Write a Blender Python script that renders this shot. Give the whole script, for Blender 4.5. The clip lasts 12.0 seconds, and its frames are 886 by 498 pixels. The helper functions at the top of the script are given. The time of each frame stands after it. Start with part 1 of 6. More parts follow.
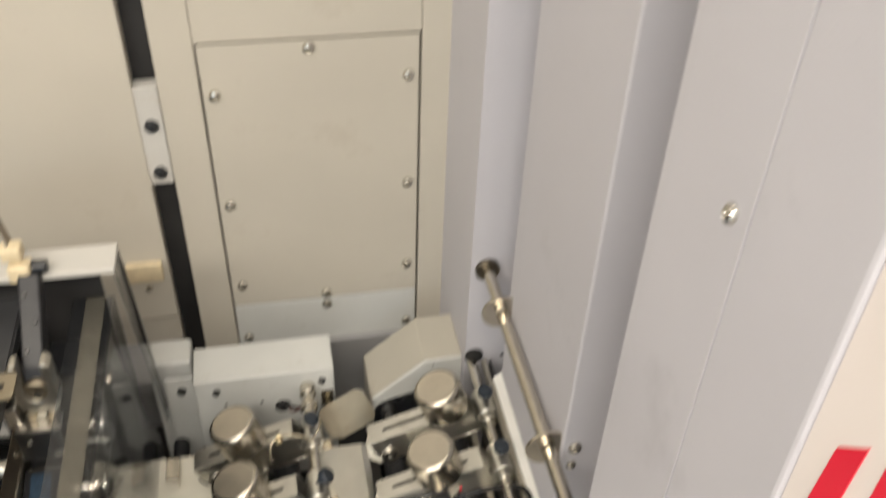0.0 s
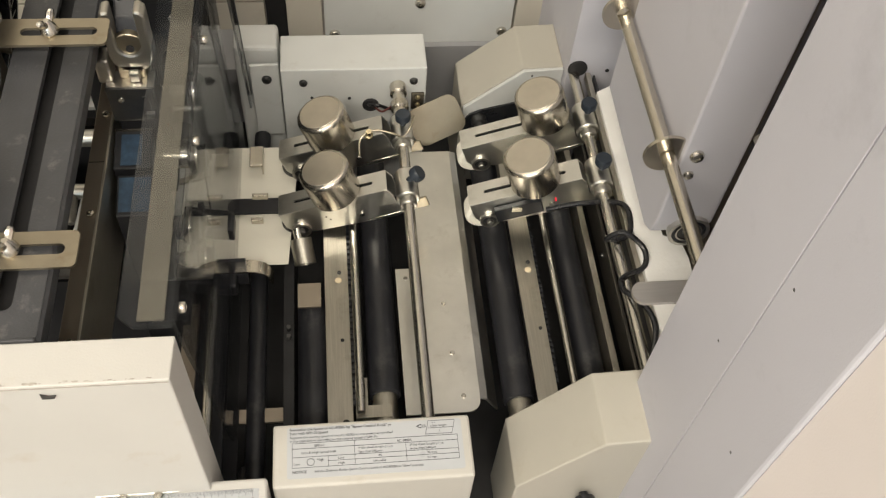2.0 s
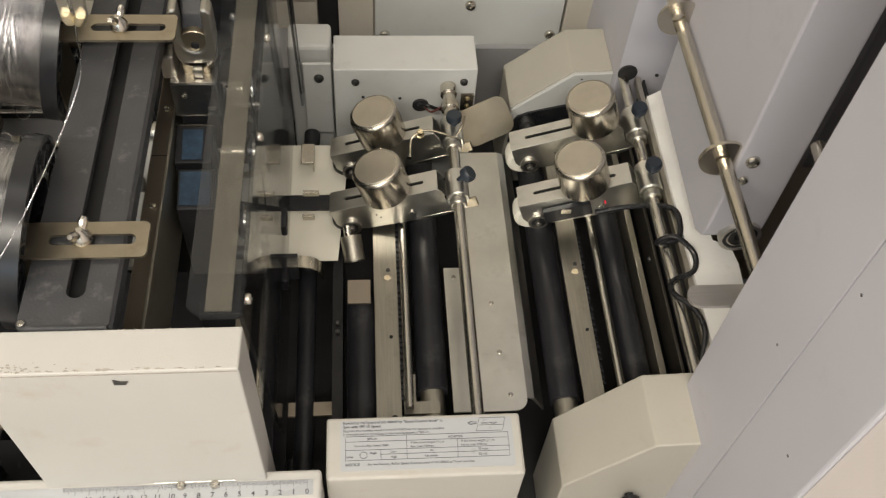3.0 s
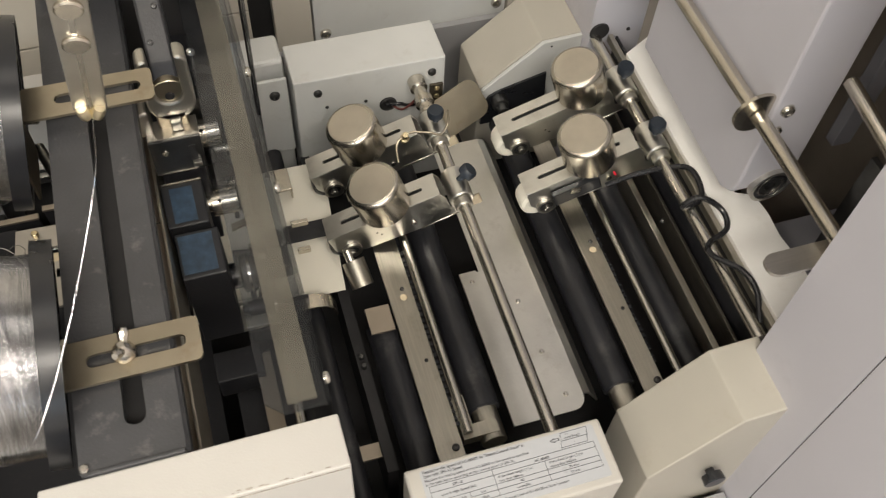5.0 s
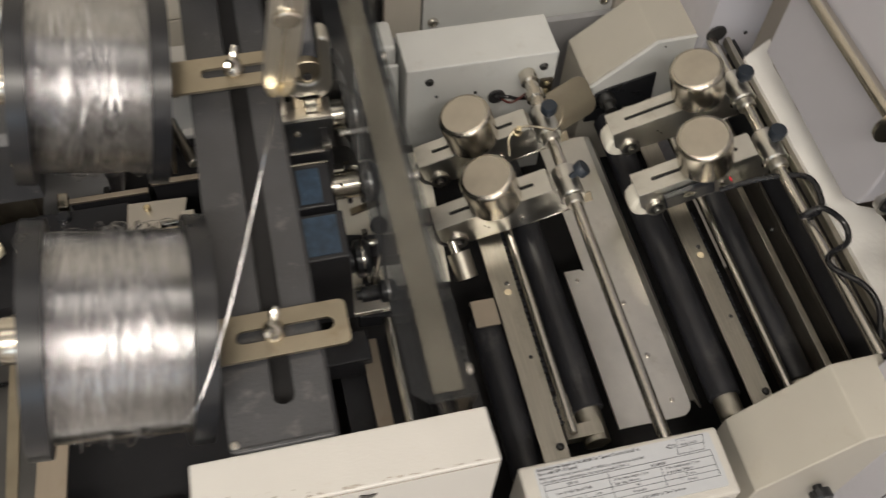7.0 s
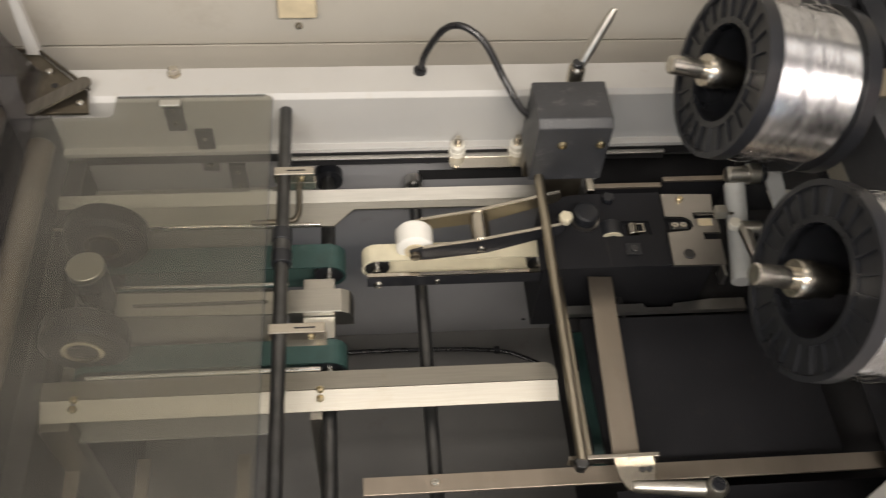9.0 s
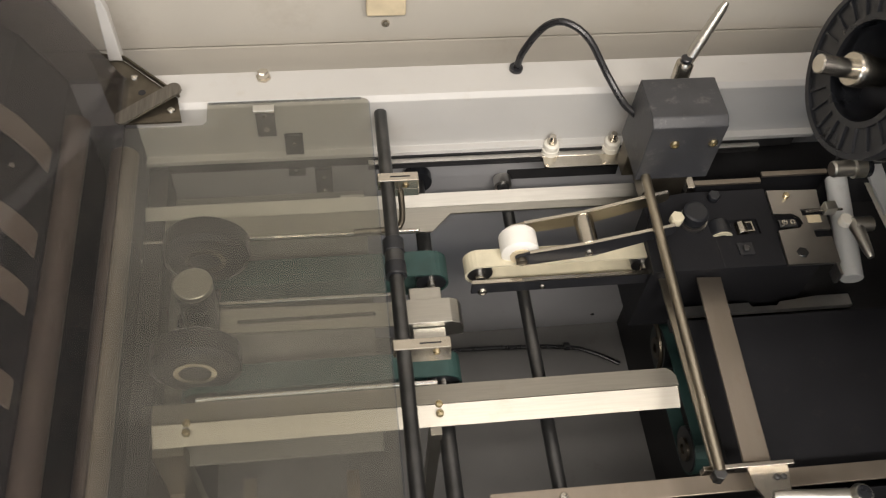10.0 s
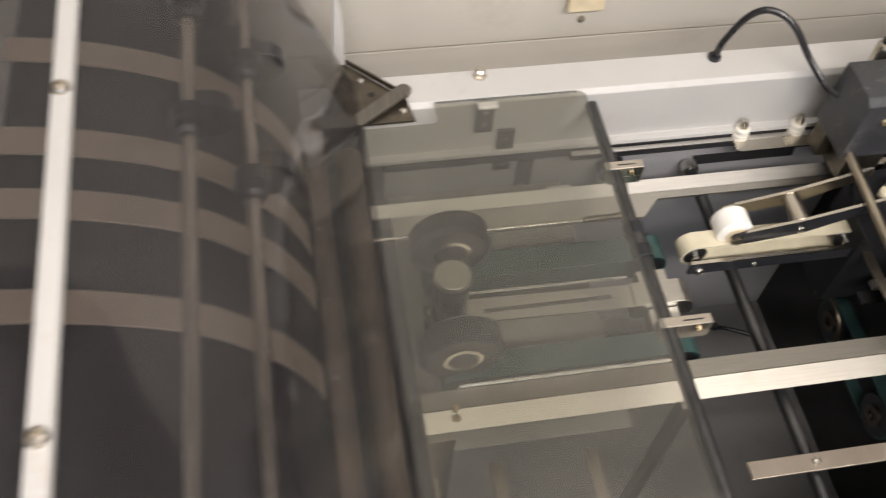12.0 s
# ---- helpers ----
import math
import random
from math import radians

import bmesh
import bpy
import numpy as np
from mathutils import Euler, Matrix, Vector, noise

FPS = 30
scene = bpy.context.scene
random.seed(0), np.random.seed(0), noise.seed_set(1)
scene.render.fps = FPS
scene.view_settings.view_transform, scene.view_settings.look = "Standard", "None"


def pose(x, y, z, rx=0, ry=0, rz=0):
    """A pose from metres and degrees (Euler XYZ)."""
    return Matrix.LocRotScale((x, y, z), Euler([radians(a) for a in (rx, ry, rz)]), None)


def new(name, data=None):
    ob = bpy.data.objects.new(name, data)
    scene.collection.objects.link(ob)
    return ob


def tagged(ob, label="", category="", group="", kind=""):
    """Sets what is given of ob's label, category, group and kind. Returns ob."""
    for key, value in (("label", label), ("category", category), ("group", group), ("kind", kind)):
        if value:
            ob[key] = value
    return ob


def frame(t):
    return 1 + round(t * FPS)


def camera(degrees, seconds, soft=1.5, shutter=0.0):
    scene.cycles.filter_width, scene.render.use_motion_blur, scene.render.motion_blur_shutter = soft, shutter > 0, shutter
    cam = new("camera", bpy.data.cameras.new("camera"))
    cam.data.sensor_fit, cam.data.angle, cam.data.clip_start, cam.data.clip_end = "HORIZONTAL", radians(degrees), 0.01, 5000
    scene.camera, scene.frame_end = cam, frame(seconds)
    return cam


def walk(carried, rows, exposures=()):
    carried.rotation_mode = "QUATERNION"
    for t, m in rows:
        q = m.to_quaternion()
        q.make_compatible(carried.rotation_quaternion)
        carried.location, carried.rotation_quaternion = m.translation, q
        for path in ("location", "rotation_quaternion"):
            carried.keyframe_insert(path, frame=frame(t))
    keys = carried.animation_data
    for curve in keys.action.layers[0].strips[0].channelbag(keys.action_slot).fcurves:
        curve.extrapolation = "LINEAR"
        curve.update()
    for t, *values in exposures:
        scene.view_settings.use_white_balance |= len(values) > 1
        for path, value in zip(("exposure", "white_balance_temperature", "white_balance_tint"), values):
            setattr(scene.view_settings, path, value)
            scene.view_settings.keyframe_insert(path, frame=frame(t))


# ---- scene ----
cam = camera(51.2, 12.0, 1.2, 0.5)
METRES, EYE, TILT, LEAN, TURN = 1.25, 1.45, -90.0, -14.5, 0.0
ROWS = [
    (0.0, 0.0, 0.0, 0.0, 12.61, 49.91, 10.85),
    (0.5, -0.0298, 0.0321, 0.0095, 11.81, 41.87, 7.42),
    (1.0, -0.0451, 0.0552, 0.012, 11.36, 36.82, 5.93),
    (1.5, -0.0537, 0.0618, 0.0062, 10.95, 35.49, 5.48),
    (2.0, -0.0615, 0.0579, -0.0009, 10.9, 35.4, 5.38),
    (2.5, -0.0697, 0.0553, -0.0069, 10.98, 35.51, 5.06),
    (3.0, -0.0815, 0.0493, -0.0054, 11.28, 35.58, 3.53),
    (5.0, -0.1659, 0.0488, 0.0708, 12.03, 32.86, 16.93),
    (5.5, -0.18, 0.0469, 0.0824, 13.08, 32.54, 17.26),
    (6.0, -0.1829, 0.0567, 0.0924, 14.12, 31.58, 16.6),
    (6.5, -0.1866, 0.0589, 0.0937, 13.93, 31.2, 15.1),
    (7.0, -0.2185, 0.0431, 0.087, 11.96, 32.55, 13.09),
    (7.5, -0.3188, 0.0021, 0.0702, 10.58, 34.0, 12.51),
    (9.5, -0.6071, -0.0782, 0.0545, 11.67, 35.8, 3.12),
    (10.0, -0.6533, -0.0787, 0.0947, 11.06, 34.32, 6.37),
    (10.5, -0.6918, -0.081, 0.1236, 10.96, 32.88, 9.42),
    (11.0, -0.7131, -0.0838, 0.1326, 11.6, 32.46, 9.82),
    (11.5, -0.7552, -0.099, 0.1221, 11.38, 33.36, 9.87),
    (12.0, -0.8404, -0.1338, 0.0976, 11.44, 34.42, 9.35),
]
walk(cam, [(t, pose(0, 0, EYE, TILT, LEAN, TURN) @ pose(METRES * x, METRES * y, METRES * z, 90 + pitch, roll, yaw)) for t, x, y, z, yaw, pitch, roll in ROWS],
     [(0.0, -0.45, 6470, 7), (0.5, -0.04, 6480, 6), (1.0, -0.28, 6530, 6), (1.5, -0.37, 6500, 6), (2.0, -0.46, 6480, 6), (2.5, -0.46, 6480, 6), (3.0, -0.7, 6400, 7), (5.0, -0.56, 6350, 8), (5.5, -0.84, 6350, 8),
      (6.5, -0.76, 6300, 8), (7.0, -0.8, 6310, 9), (7.5, -0.7, 6260, 9), (9.5, -0.76, 6220, 11), (10.0, -0.62, 6180, 11), (10.5, -0.56, 6150, 11), (11.0, -0.48, 6130, 12), (11.5, -0.86, 6190, 11),
      (12.0, -0.46, 6000, 13)])

# ---- world, lights ----
world = bpy.data.worlds.new("world")
scene.world = world
world.use_nodes = True
world.node_tree.nodes["Background"].inputs[0].default_value = (0.75, 0.8, 0.9, 1)
world.node_tree.nodes["Background"].inputs[1].default_value = 0.16


def ceiling_lamp(x, y, z, sx, sy, power, colour):
    d = bpy.data.lights.new("ceiling_lamp", "AREA")
    d.shape, d.size, d.size_y, d.energy, d.color = "RECTANGLE", sx, sy, power, colour
    ob = new("ceiling_lamp", d)
    ob.matrix_world = pose(x, y, z, 0, 0, 0)
    return ob


WARM = (1.0, 0.9, 0.78)
ceiling_lamp(-0.3, -0.8, 2.44, 3.0, 0.3, 138, WARM)
ceiling_lamp(-0.6, -1.75, 2.44, 2.4, 0.12, 20, WARM)
ceiling_lamp(-0.4, 0.6, 2.44, 2.4, 0.5, 10, WARM)
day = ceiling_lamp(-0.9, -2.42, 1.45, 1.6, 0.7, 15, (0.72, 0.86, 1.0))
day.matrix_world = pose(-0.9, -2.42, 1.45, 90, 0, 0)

# ---- materials ----


def material(name, base, rough=0.5, metal=0.0, vary=0.12, scale=25.0, bump=0.02, bump_scale=400.0, grain=(1, 1, 1), spots=None, spot_amount=0.0,
             spot_scale=14.0, coat=0.0, rough_vary=0.12, spec=0.5):
    if metal > 0.5:
        rough_vary = min(rough_vary, 0.05)
    m = bpy.data.materials.new(name)
    m.use_nodes = True
    nt = m.node_tree
    n, ln = nt.nodes, nt.links
    b = n["Principled BSDF"]
    b.inputs["Metallic"].default_value = metal
    b.inputs["Coat Weight"].default_value = coat
    b.inputs["Specular IOR Level"].default_value = spec
    tc = n.new("ShaderNodeTexCoord")
    mp = n.new("ShaderNodeMapping")
    mp.inputs["Scale"].default_value = grain
    ln.new(tc.outputs["Object"], mp.inputs["Vector"])
    big = n.new("ShaderNodeTexNoise")
    big.inputs["Scale"].default_value = scale
    big.inputs["Detail"].default_value = 6
    ln.new(mp.outputs[0], big.inputs["Vector"])
    fine = n.new("ShaderNodeTexNoise")
    fine.inputs["Scale"].default_value = bump_scale
    fine.inputs["Detail"].default_value = 3
    ln.new(mp.outputs[0], fine.inputs["Vector"])
    ramp = n.new("ShaderNodeValToRGB")
    c = np.array(base)
    ramp.color_ramp.elements[0].position, ramp.color_ramp.elements[1].position = 0.3, 0.72
    ramp.color_ramp.elements[0].color = (*(c * (1 - vary)), 1)
    ramp.color_ramp.elements[1].color = (*np.minimum(c * (1 + vary), 0.95), 1)
    ln.new(big.outputs["Fac"], ramp.inputs["Fac"])
    colour = ramp.outputs[0]
    if spots:
        sn = n.new("ShaderNodeTexNoise")
        sn.inputs["Scale"].default_value = spot_scale
        sn.inputs["Detail"].default_value = 9
        sn.inputs["Roughness"].default_value = 0.7
        ln.new(tc.outputs["Object"], sn.inputs["Vector"])
        sr = n.new("ShaderNodeMapRange")
        sr.inputs["From Min"].default_value, sr.inputs["From Max"].default_value = 0.58, 0.74
        sr.inputs["To Max"].default_value = spot_amount
        ln.new(sn.outputs["Fac"], sr.inputs["Value"])
        mx = n.new("ShaderNodeMix")
        mx.data_type = "RGBA"
        mx.inputs["B"].default_value = (*spots, 1)
        for k, socket in enumerate(mx.inputs):
            if socket.type == "RGBA" and socket.name == "B":
                socket.default_value = (*spots, 1)
            if socket.type == "RGBA" and socket.name == "A":
                ln.new(colour, socket)
        ln.new(sr.outputs[0], mx.inputs[0])
        colour = [o for o in mx.outputs if o.type == "RGBA"][0]
    ln.new(colour, b.inputs["Base Color"])
    rr = n.new("ShaderNodeMapRange")
    rr.inputs["To Min"].default_value, rr.inputs["To Max"].default_value = max(rough - rough_vary, 0.03), min(rough + rough_vary, 1)
    ln.new(big.outputs["Fac"], rr.inputs["Value"])
    ln.new(rr.outputs[0], b.inputs["Roughness"])
    if bump:
        bp = n.new("ShaderNodeBump")
        bp.inputs["Strength"].default_value = bump * 5
        bp.inputs["Distance"].default_value = 0.0004
        ln.new(fine.outputs["Fac"], bp.inputs["Height"])
        ln.new(bp.outputs[0], b.inputs["Normal"])
    return m


def clear_sheet(name, tint, haze, haze_colour):
    m = bpy.data.materials.new(name)
    m.use_nodes = True
    n, ln = m.node_tree.nodes, m.node_tree.links
    out = n["Material Output"]
    n.remove(n["Principled BSDF"])
    tr, gl, df = n.new("ShaderNodeBsdfTransparent"), n.new("ShaderNodeBsdfGlossy"), n.new("ShaderNodeBsdfDiffuse")
    tr.inputs[0].default_value = (*tint, 1)
    gl.inputs["Roughness"].default_value = 0.06
    df.inputs[0].default_value = (*haze_colour, 1)
    tc, ns, mr = n.new("ShaderNodeTexCoord"), n.new("ShaderNodeTexNoise"), n.new("ShaderNodeMapRange")
    ns.inputs["Scale"].default_value, ns.inputs["Detail"].default_value = 9, 7
    ln.new(tc.outputs["Object"], ns.inputs["Vector"])
    mr.inputs["From Min"].default_value, mr.inputs["From Max"].default_value = 0.3, 0.8
    mr.inputs["To Min"].default_value, mr.inputs["To Max"].default_value = haze * 0.6, haze * 1.5
    ln.new(ns.outputs["Fac"], mr.inputs["Value"])
    a, b2 = n.new("ShaderNodeMixShader"), n.new("ShaderNodeMixShader")
    lw, pw_, ma = n.new("ShaderNodeLayerWeight"), n.new("ShaderNodeMath"), n.new("ShaderNodeMath")
    lw.inputs["Blend"].default_value = 0.5
    pw_.operation, pw_.inputs[1].default_value = "POWER", 4.5
    ma.operation, ma.inputs[1].default_value, ma.inputs[2].default_value = "MULTIPLY_ADD", 0.7, 0.035
    ln.new(lw.outputs["Facing"], pw_.inputs[0])
    ln.new(pw_.outputs[0], ma.inputs[0])
    ln.new(mr.outputs[0], a.inputs[0])
    ln.new(tr.outputs[0], a.inputs[1])
    ln.new(df.outputs[0], a.inputs[2])
    ln.new(ma.outputs[0], b2.inputs[0])
    ln.new(a.outputs[0], b2.inputs[1])
    ln.new(gl.outputs[0], b2.inputs[2])
    ln.new(b2.outputs[0], out.inputs["Surface"])
    return m


PAINT_BLUE = material("blue_grey_enamel", (0.54, 0.535, 0.585), 0.45, 0, 0.04, 5, 0.05, 700, spots=(0.33, 0.33, 0.36), spot_amount=0.35, spot_scale=9)
PAINT_PALE = material("pale_door_enamel", (0.78, 0.72, 0.70), 0.5, 0, 0.04, 5, 0.05, 700)
PAINT_BEIGE = material("beige_enamel", (0.50, 0.47, 0.41), 0.42, 0, 0.05, 6, 0.06, 700, spots=(0.35, 0.31, 0.25), spot_amount=0.35, spot_scale=12)
PAINT_COVER = material("cover_beige_enamel", (0.43, 0.408, 0.355), 0.4, 0, 0.05, 12, 0.06, 800, spots=(0.36, 0.31, 0.24), spot_amount=0.4, spot_scale=30)
PAINT_GREY = material("grey_cover_enamel", (0.56, 0.57, 0.56), 0.4, 0, 0.05, 12, 0.06, 800, spots=(0.36, 0.34, 0.3), spot_amount=0.35, spot_scale=30)
PAINT_WHITE = material("white_enamel", (0.52, 0.51, 0.487), 0.38, 0, 0.05, 9, 0.06, 700, spots=(0.42, 0.36, 0.28), spot_amount=0.45, spot_scale=22)
PAINT_IVORY = material("ivory_enamel", (0.47, 0.455, 0.42), 0.4, 0, 0.05, 12, 0.06, 800, spots=(0.4, 0.35, 0.28), spot_amount=0.4, spot_scale=26)
PAINT_CHASSIS = material("chassis_grey_enamel", (0.31, 0.31, 0.318), 0.5, 0, 0.08, 9, 0.06, 700, spots=(0.2, 0.18, 0.15), spot_amount=0.5, spot_scale=14)
BROWNED = material("browned_sheet", (0.26, 0.225, 0.19), 0.5, 0.3, 0.3, 6, 0.05, 400)
PAINT_SLATE = material("blue_slate_enamel", (0.2, 0.2, 0.225), 0.45, 0, 0.12, 14, 0.06, 500)
PAINT_DARK = material("slate_grey_enamel", (0.043, 0.044, 0.048), 0.42, 0, 0.2, 24, 0.12, 500, spots=(0.22, 0.21, 0.2), spot_amount=0.45, spot_scale=55)
PAN_GREY = material("grey_pan", (0.15, 0.147, 0.141), 0.5, 0, 0.1, 8, 0.06, 500, spots=(0.12, 0.11, 0.1), spot_amount=0.7, spot_scale=26, spec=0.3)
BED_GREY = material("worn_bed_enamel", (0.23, 0.225, 0.205), 0.5, 0, 0.12, 10, 0.06, 500, spots=(0.1, 0.095, 0.08), spot_amount=0.6, spot_scale=20)
BLACK_PLATE = material("black_oxide_plate", (0.024, 0.0245, 0.028), 0.42, 0.1, 0.3, 30, 0.08, 500, spots=(0.06, 0.057, 0.05), spot_amount=0.5, spot_scale=45, spec=0.35)
MATT_BLACK = material("matt_black_sheet", (0.016, 0.0162, 0.0185), 0.55, 0, 0.2, 10, 0.05, 500, spots=(0.03, 0.028, 0.025), spot_amount=0.5, spot_scale=60, spec=0.15)
# Near-black for inner sheets; also stands in for shade inside slots.
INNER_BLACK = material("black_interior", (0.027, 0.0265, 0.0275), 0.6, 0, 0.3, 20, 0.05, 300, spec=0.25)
RUBBER = material("black_rubber", (0.016, 0.0165, 0.0195), 0.33, 0, 0.3, 30, 0.08, 600, spots=(0.085, 0.083, 0.08), spot_amount=0.55, spot_scale=26, spec=0.42)
BLACK_PLASTIC = material("black_plastic", (0.015, 0.016, 0.019), 0.3, 0, 0.2, 30, 0.03, 500)
STEEL = material("brushed_steel", (0.66, 0.64, 0.6), 0.3, 1, 0.05, 30, 0.04, 260, (1, 22, 1), spots=(0.36, 0.32, 0.26), spot_amount=0.35, spot_scale=30)
STEEL_Y = material("brushed_steel_lengthwise", (0.5, 0.475, 0.41), 0.33, 1, 0.1, 30, 0.12, 260, (22, 1, 22), spots=(0.28, 0.235, 0.17), spot_amount=0.5, spot_scale=24)
ZINC = material("galvanised_sheet", (0.7, 0.69, 0.65), 0.31, 1, 0.1, 26, 0.06, 420, spots=(0.4, 0.37, 0.31), spot_amount=0.4, spot_scale=30)
NICKEL = material("satin_nickel", (0.6, 0.56, 0.485), 0.24, 1, 0.06, 25, 0.02, 900, rough_vary=0.06)
CHROME = material("ground_steel", (0.62, 0.595, 0.54), 0.24, 1, 0.04, 40, 0.0, 500, rough_vary=0.03)
DARK_BAR = material("browned_steel", (0.2, 0.185, 0.16), 0.35, 0.9, 0.2, 30, 0.05, 400, (14, 1, 14))
DARK_STEEL = material("dark_oiled_steel", (0.1, 0.1, 0.1), 0.3, 0.85, 0.25, 40, 0.05, 500)
OLIVE_STEEL = material("tarnished_olive_steel", (0.14, 0.122, 0.094), 0.36, 0.9, 0.3, 45, 0.06, 500)
RAIL_ALU = material("worn_rail_aluminium", (0.35, 0.332, 0.29), 0.44, 1, 0.06, 30, 0.025, 300, (1, 24, 1), spots=(0.3, 0.27, 0.21), spot_amount=0.45, spot_scale=22)
ALUMINIUM = material("bare_aluminium", (0.52, 0.505, 0.46), 0.34, 1, 0.05, 30, 0.03, 300, (1, 20, 1))
SCUFF = material("grey_scuffed_primer", (0.34, 0.315, 0.28), 0.6, 0, 0.2, 200, 0.05, 500)
GREY_STEEL = material("grey_plate_steel", (0.42, 0.4, 0.37), 0.36, 1, 0.08, 24, 0.02, 500, spots=(0.25, 0.22, 0.18), spot_amount=0.4, spot_scale=40)
BROWN_TUBE = material("browned_tube", (0.21, 0.172, 0.138), 0.4, 0.4, 0.15, 30, 0.04, 400, (6, 1, 6), spots=(0.17, 0.11, 0.07), spot_amount=0.5, spot_scale=24)
TAN_STEEL = material("tan_stained_steel", (0.33, 0.285, 0.232), 0.4, 0.85, 0.06, 9, 0.05, 350, (6, 1, 1), spots=(0.27, 0.2, 0.14), spot_amount=0.45, spot_scale=28)
PALE_BRASS = material("pale_worn_brass", (0.74, 0.66, 0.48), 0.3, 1, 0.1, 60, 0.02, 500)
BRASS = material("brass", (0.62, 0.53, 0.34), 0.28, 1, 0.1, 60, 0.02, 500)
WHITE_PLASTIC = material("white_plastic", (0.78, 0.75, 0.66), 0.4, 0, 0.05, 40, 0.03, 500)
WHITE_NYLON = material("white_nylon", (0.88, 0.86, 0.8), 0.4, 0, 0.04, 40, 0.03, 500)
CREAM_BELT = material("cream_belt", (0.62, 0.57, 0.42), 0.55, 0, 0.12, 40, 0.08, 700, spots=(0.35, 0.3, 0.2), spot_amount=0.5, spot_scale=35)
GREEN_BELT = material("green_belt", (0.027, 0.062, 0.057), 0.5, 0, 0.2, 50, 0.08, 800, spots=(0.1, 0.15, 0.14), spot_amount=0.4, spot_scale=40)
TAN_BELT = material("tan_belt", (0.29, 0.24, 0.185), 0.6, 0, 0.15, 40, 0.08, 700)
BLUE_KNOB = material("blue_black_plastic", (0.02, 0.027, 0.038), 0.4, 0, 0.2, 60, 0.04, 500)
BLUE_LABEL = material("blue_label", (0.028, 0.06, 0.105), 0.5, 0, 0.4, 120, 0.03, 500, spots=(0.1, 0.12, 0.13), spot_amount=0.5, spot_scale=120)
CABLE = material("black_cable", (0.012, 0.012, 0.014), 0.28, 0, 0.2, 60, 0.02, 500)
YELLOWED = material("yellowed_plastic", (0.66, 0.56, 0.38), 0.45, 0, 0.12, 60, 0.04, 500)
LABEL_PAPER = material("label_film", (0.43, 0.447, 0.47), 0.3, 0, 0.03, 20, 0.0, 500)
INK = material("black_ink", (0.05, 0.05, 0.055), 0.5, 0, 0.1, 40, 0.0, 500)
RED_WIRE = material("dull_red_wire", (0.12, 0.035, 0.03), 0.45, 0, 0.1, 60, 0.02, 500)
RED = material("red_print", (0.75, 0.02, 0.05), 0.4, 0, 0.05, 40, 0.0, 500)
TURNED = material("turned_nickel", (0.6, 0.555, 0.475), 0.36, 1, 0.07, 60, 0.0, 900, rough_vary=0.05)
n_, l_ = TURNED.node_tree.nodes, TURNED.node_tree.links
tc_, wv_, bp_ = n_.new("ShaderNodeTexCoord"), n_.new("ShaderNodeTexWave"), n_.new("ShaderNodeBump")
wv_.wave_type, wv_.rings_direction = "RINGS", "SPHERICAL"
wv_.inputs["Scale"].default_value, wv_.inputs["Distortion"].default_value = 260.0, 1.5
mp_ = n_.new("ShaderNodeVectorMath")
mp_.operation = "SUBTRACT"
bp_.inputs["Strength"].default_value, bp_.inputs["Distance"].default_value = 0.04, 0.0003
l_.new(tc_.outputs["Generated"], mp_.inputs[0])
mp_.inputs[1].default_value = (0.5, 0.5, 0.5)
wv_.inputs["Scale"].default_value = 11.0
l_.new(mp_.outputs[0], wv_.inputs["Vector"])
l_.new(wv_.outputs["Fac"], bp_.inputs["Height"])
l_.new(bp_.outputs[0], n_["Principled BSDF"].inputs["Normal"])
TARNISH = material("tarnished_nickel", (0.4, 0.355, 0.275), 0.36, 1, 0.1, 30, 0.03, 600, spots=(0.3, 0.24, 0.16), spot_amount=0.5, spot_scale=40, rough_vary=0.06)
PAPER = material("uncoated_paper", (0.8, 0.77, 0.67), 0.75, 0, 0.03, 8, 0.03, 500)
WIRE = material("tinned_wire", (0.66, 0.665, 0.685), 0.12, 1, 0.25, 40, 0.05, 500, (40, 1, 1), rough_vary=0.08)
ACRYLIC = clear_sheet("scuffed_acrylic", (0.78, 0.775, 0.74), 0.06, (0.5, 0.485, 0.44))
ACRYLIC_FLANGE = clear_sheet("scuffed_flange_acrylic", (0.7, 0.72, 0.75), 0.035, (0.32, 0.33, 0.34))
ACRYLIC_EDGE = clear_sheet("guard_acrylic", (0.8, 0.81, 0.82), 0.02, (0.36, 0.38, 0.42))
FROST = clear_sheet("frosted_strip", (0.64, 0.63, 0.59), 0.24, (0.34, 0.325, 0.28))
DECK_WHITE = material("white_deck_paint", (0.9, 0.89, 0.86), 0.55, 0, 0.03, 20, 0.15, 300, spots=(0.62, 0.57, 0.5), spot_amount=0.3, spot_scale=25)
SMOKED = clear_sheet("smoked_acrylic", (0.73, 0.72, 0.725), 0.02, (0.42, 0.41, 0.42))
ROOM = material("plaster", (0.8, 0.78, 0.75), 0.8, 0, 0.04, 3, 0.1, 200)
FLOOR = material("vinyl_floor", (0.3, 0.28, 0.26), 0.5, 0, 0.12, 4, 0.05, 200)

# ---- mesh helpers ----


def box(bm, x0, x1, y0, y1, z0, z1, bevel=0.0, seg=2):
    b = bmesh.new()
    bmesh.ops.create_cube(b, size=1)
    for v in b.verts:
        v.co = Vector((x0 + (v.co.x + 0.5) * (x1 - x0), y0 + (v.co.y + 0.5) * (y1 - y0), z0 + (v.co.z + 0.5) * (z1 - z0)))
    if bevel:
        bmesh.ops.bevel(b, geom=b.edges[:], offset=bevel, segments=seg, affect="EDGES", profile=0.5)
    join(bm, b)
    return bm


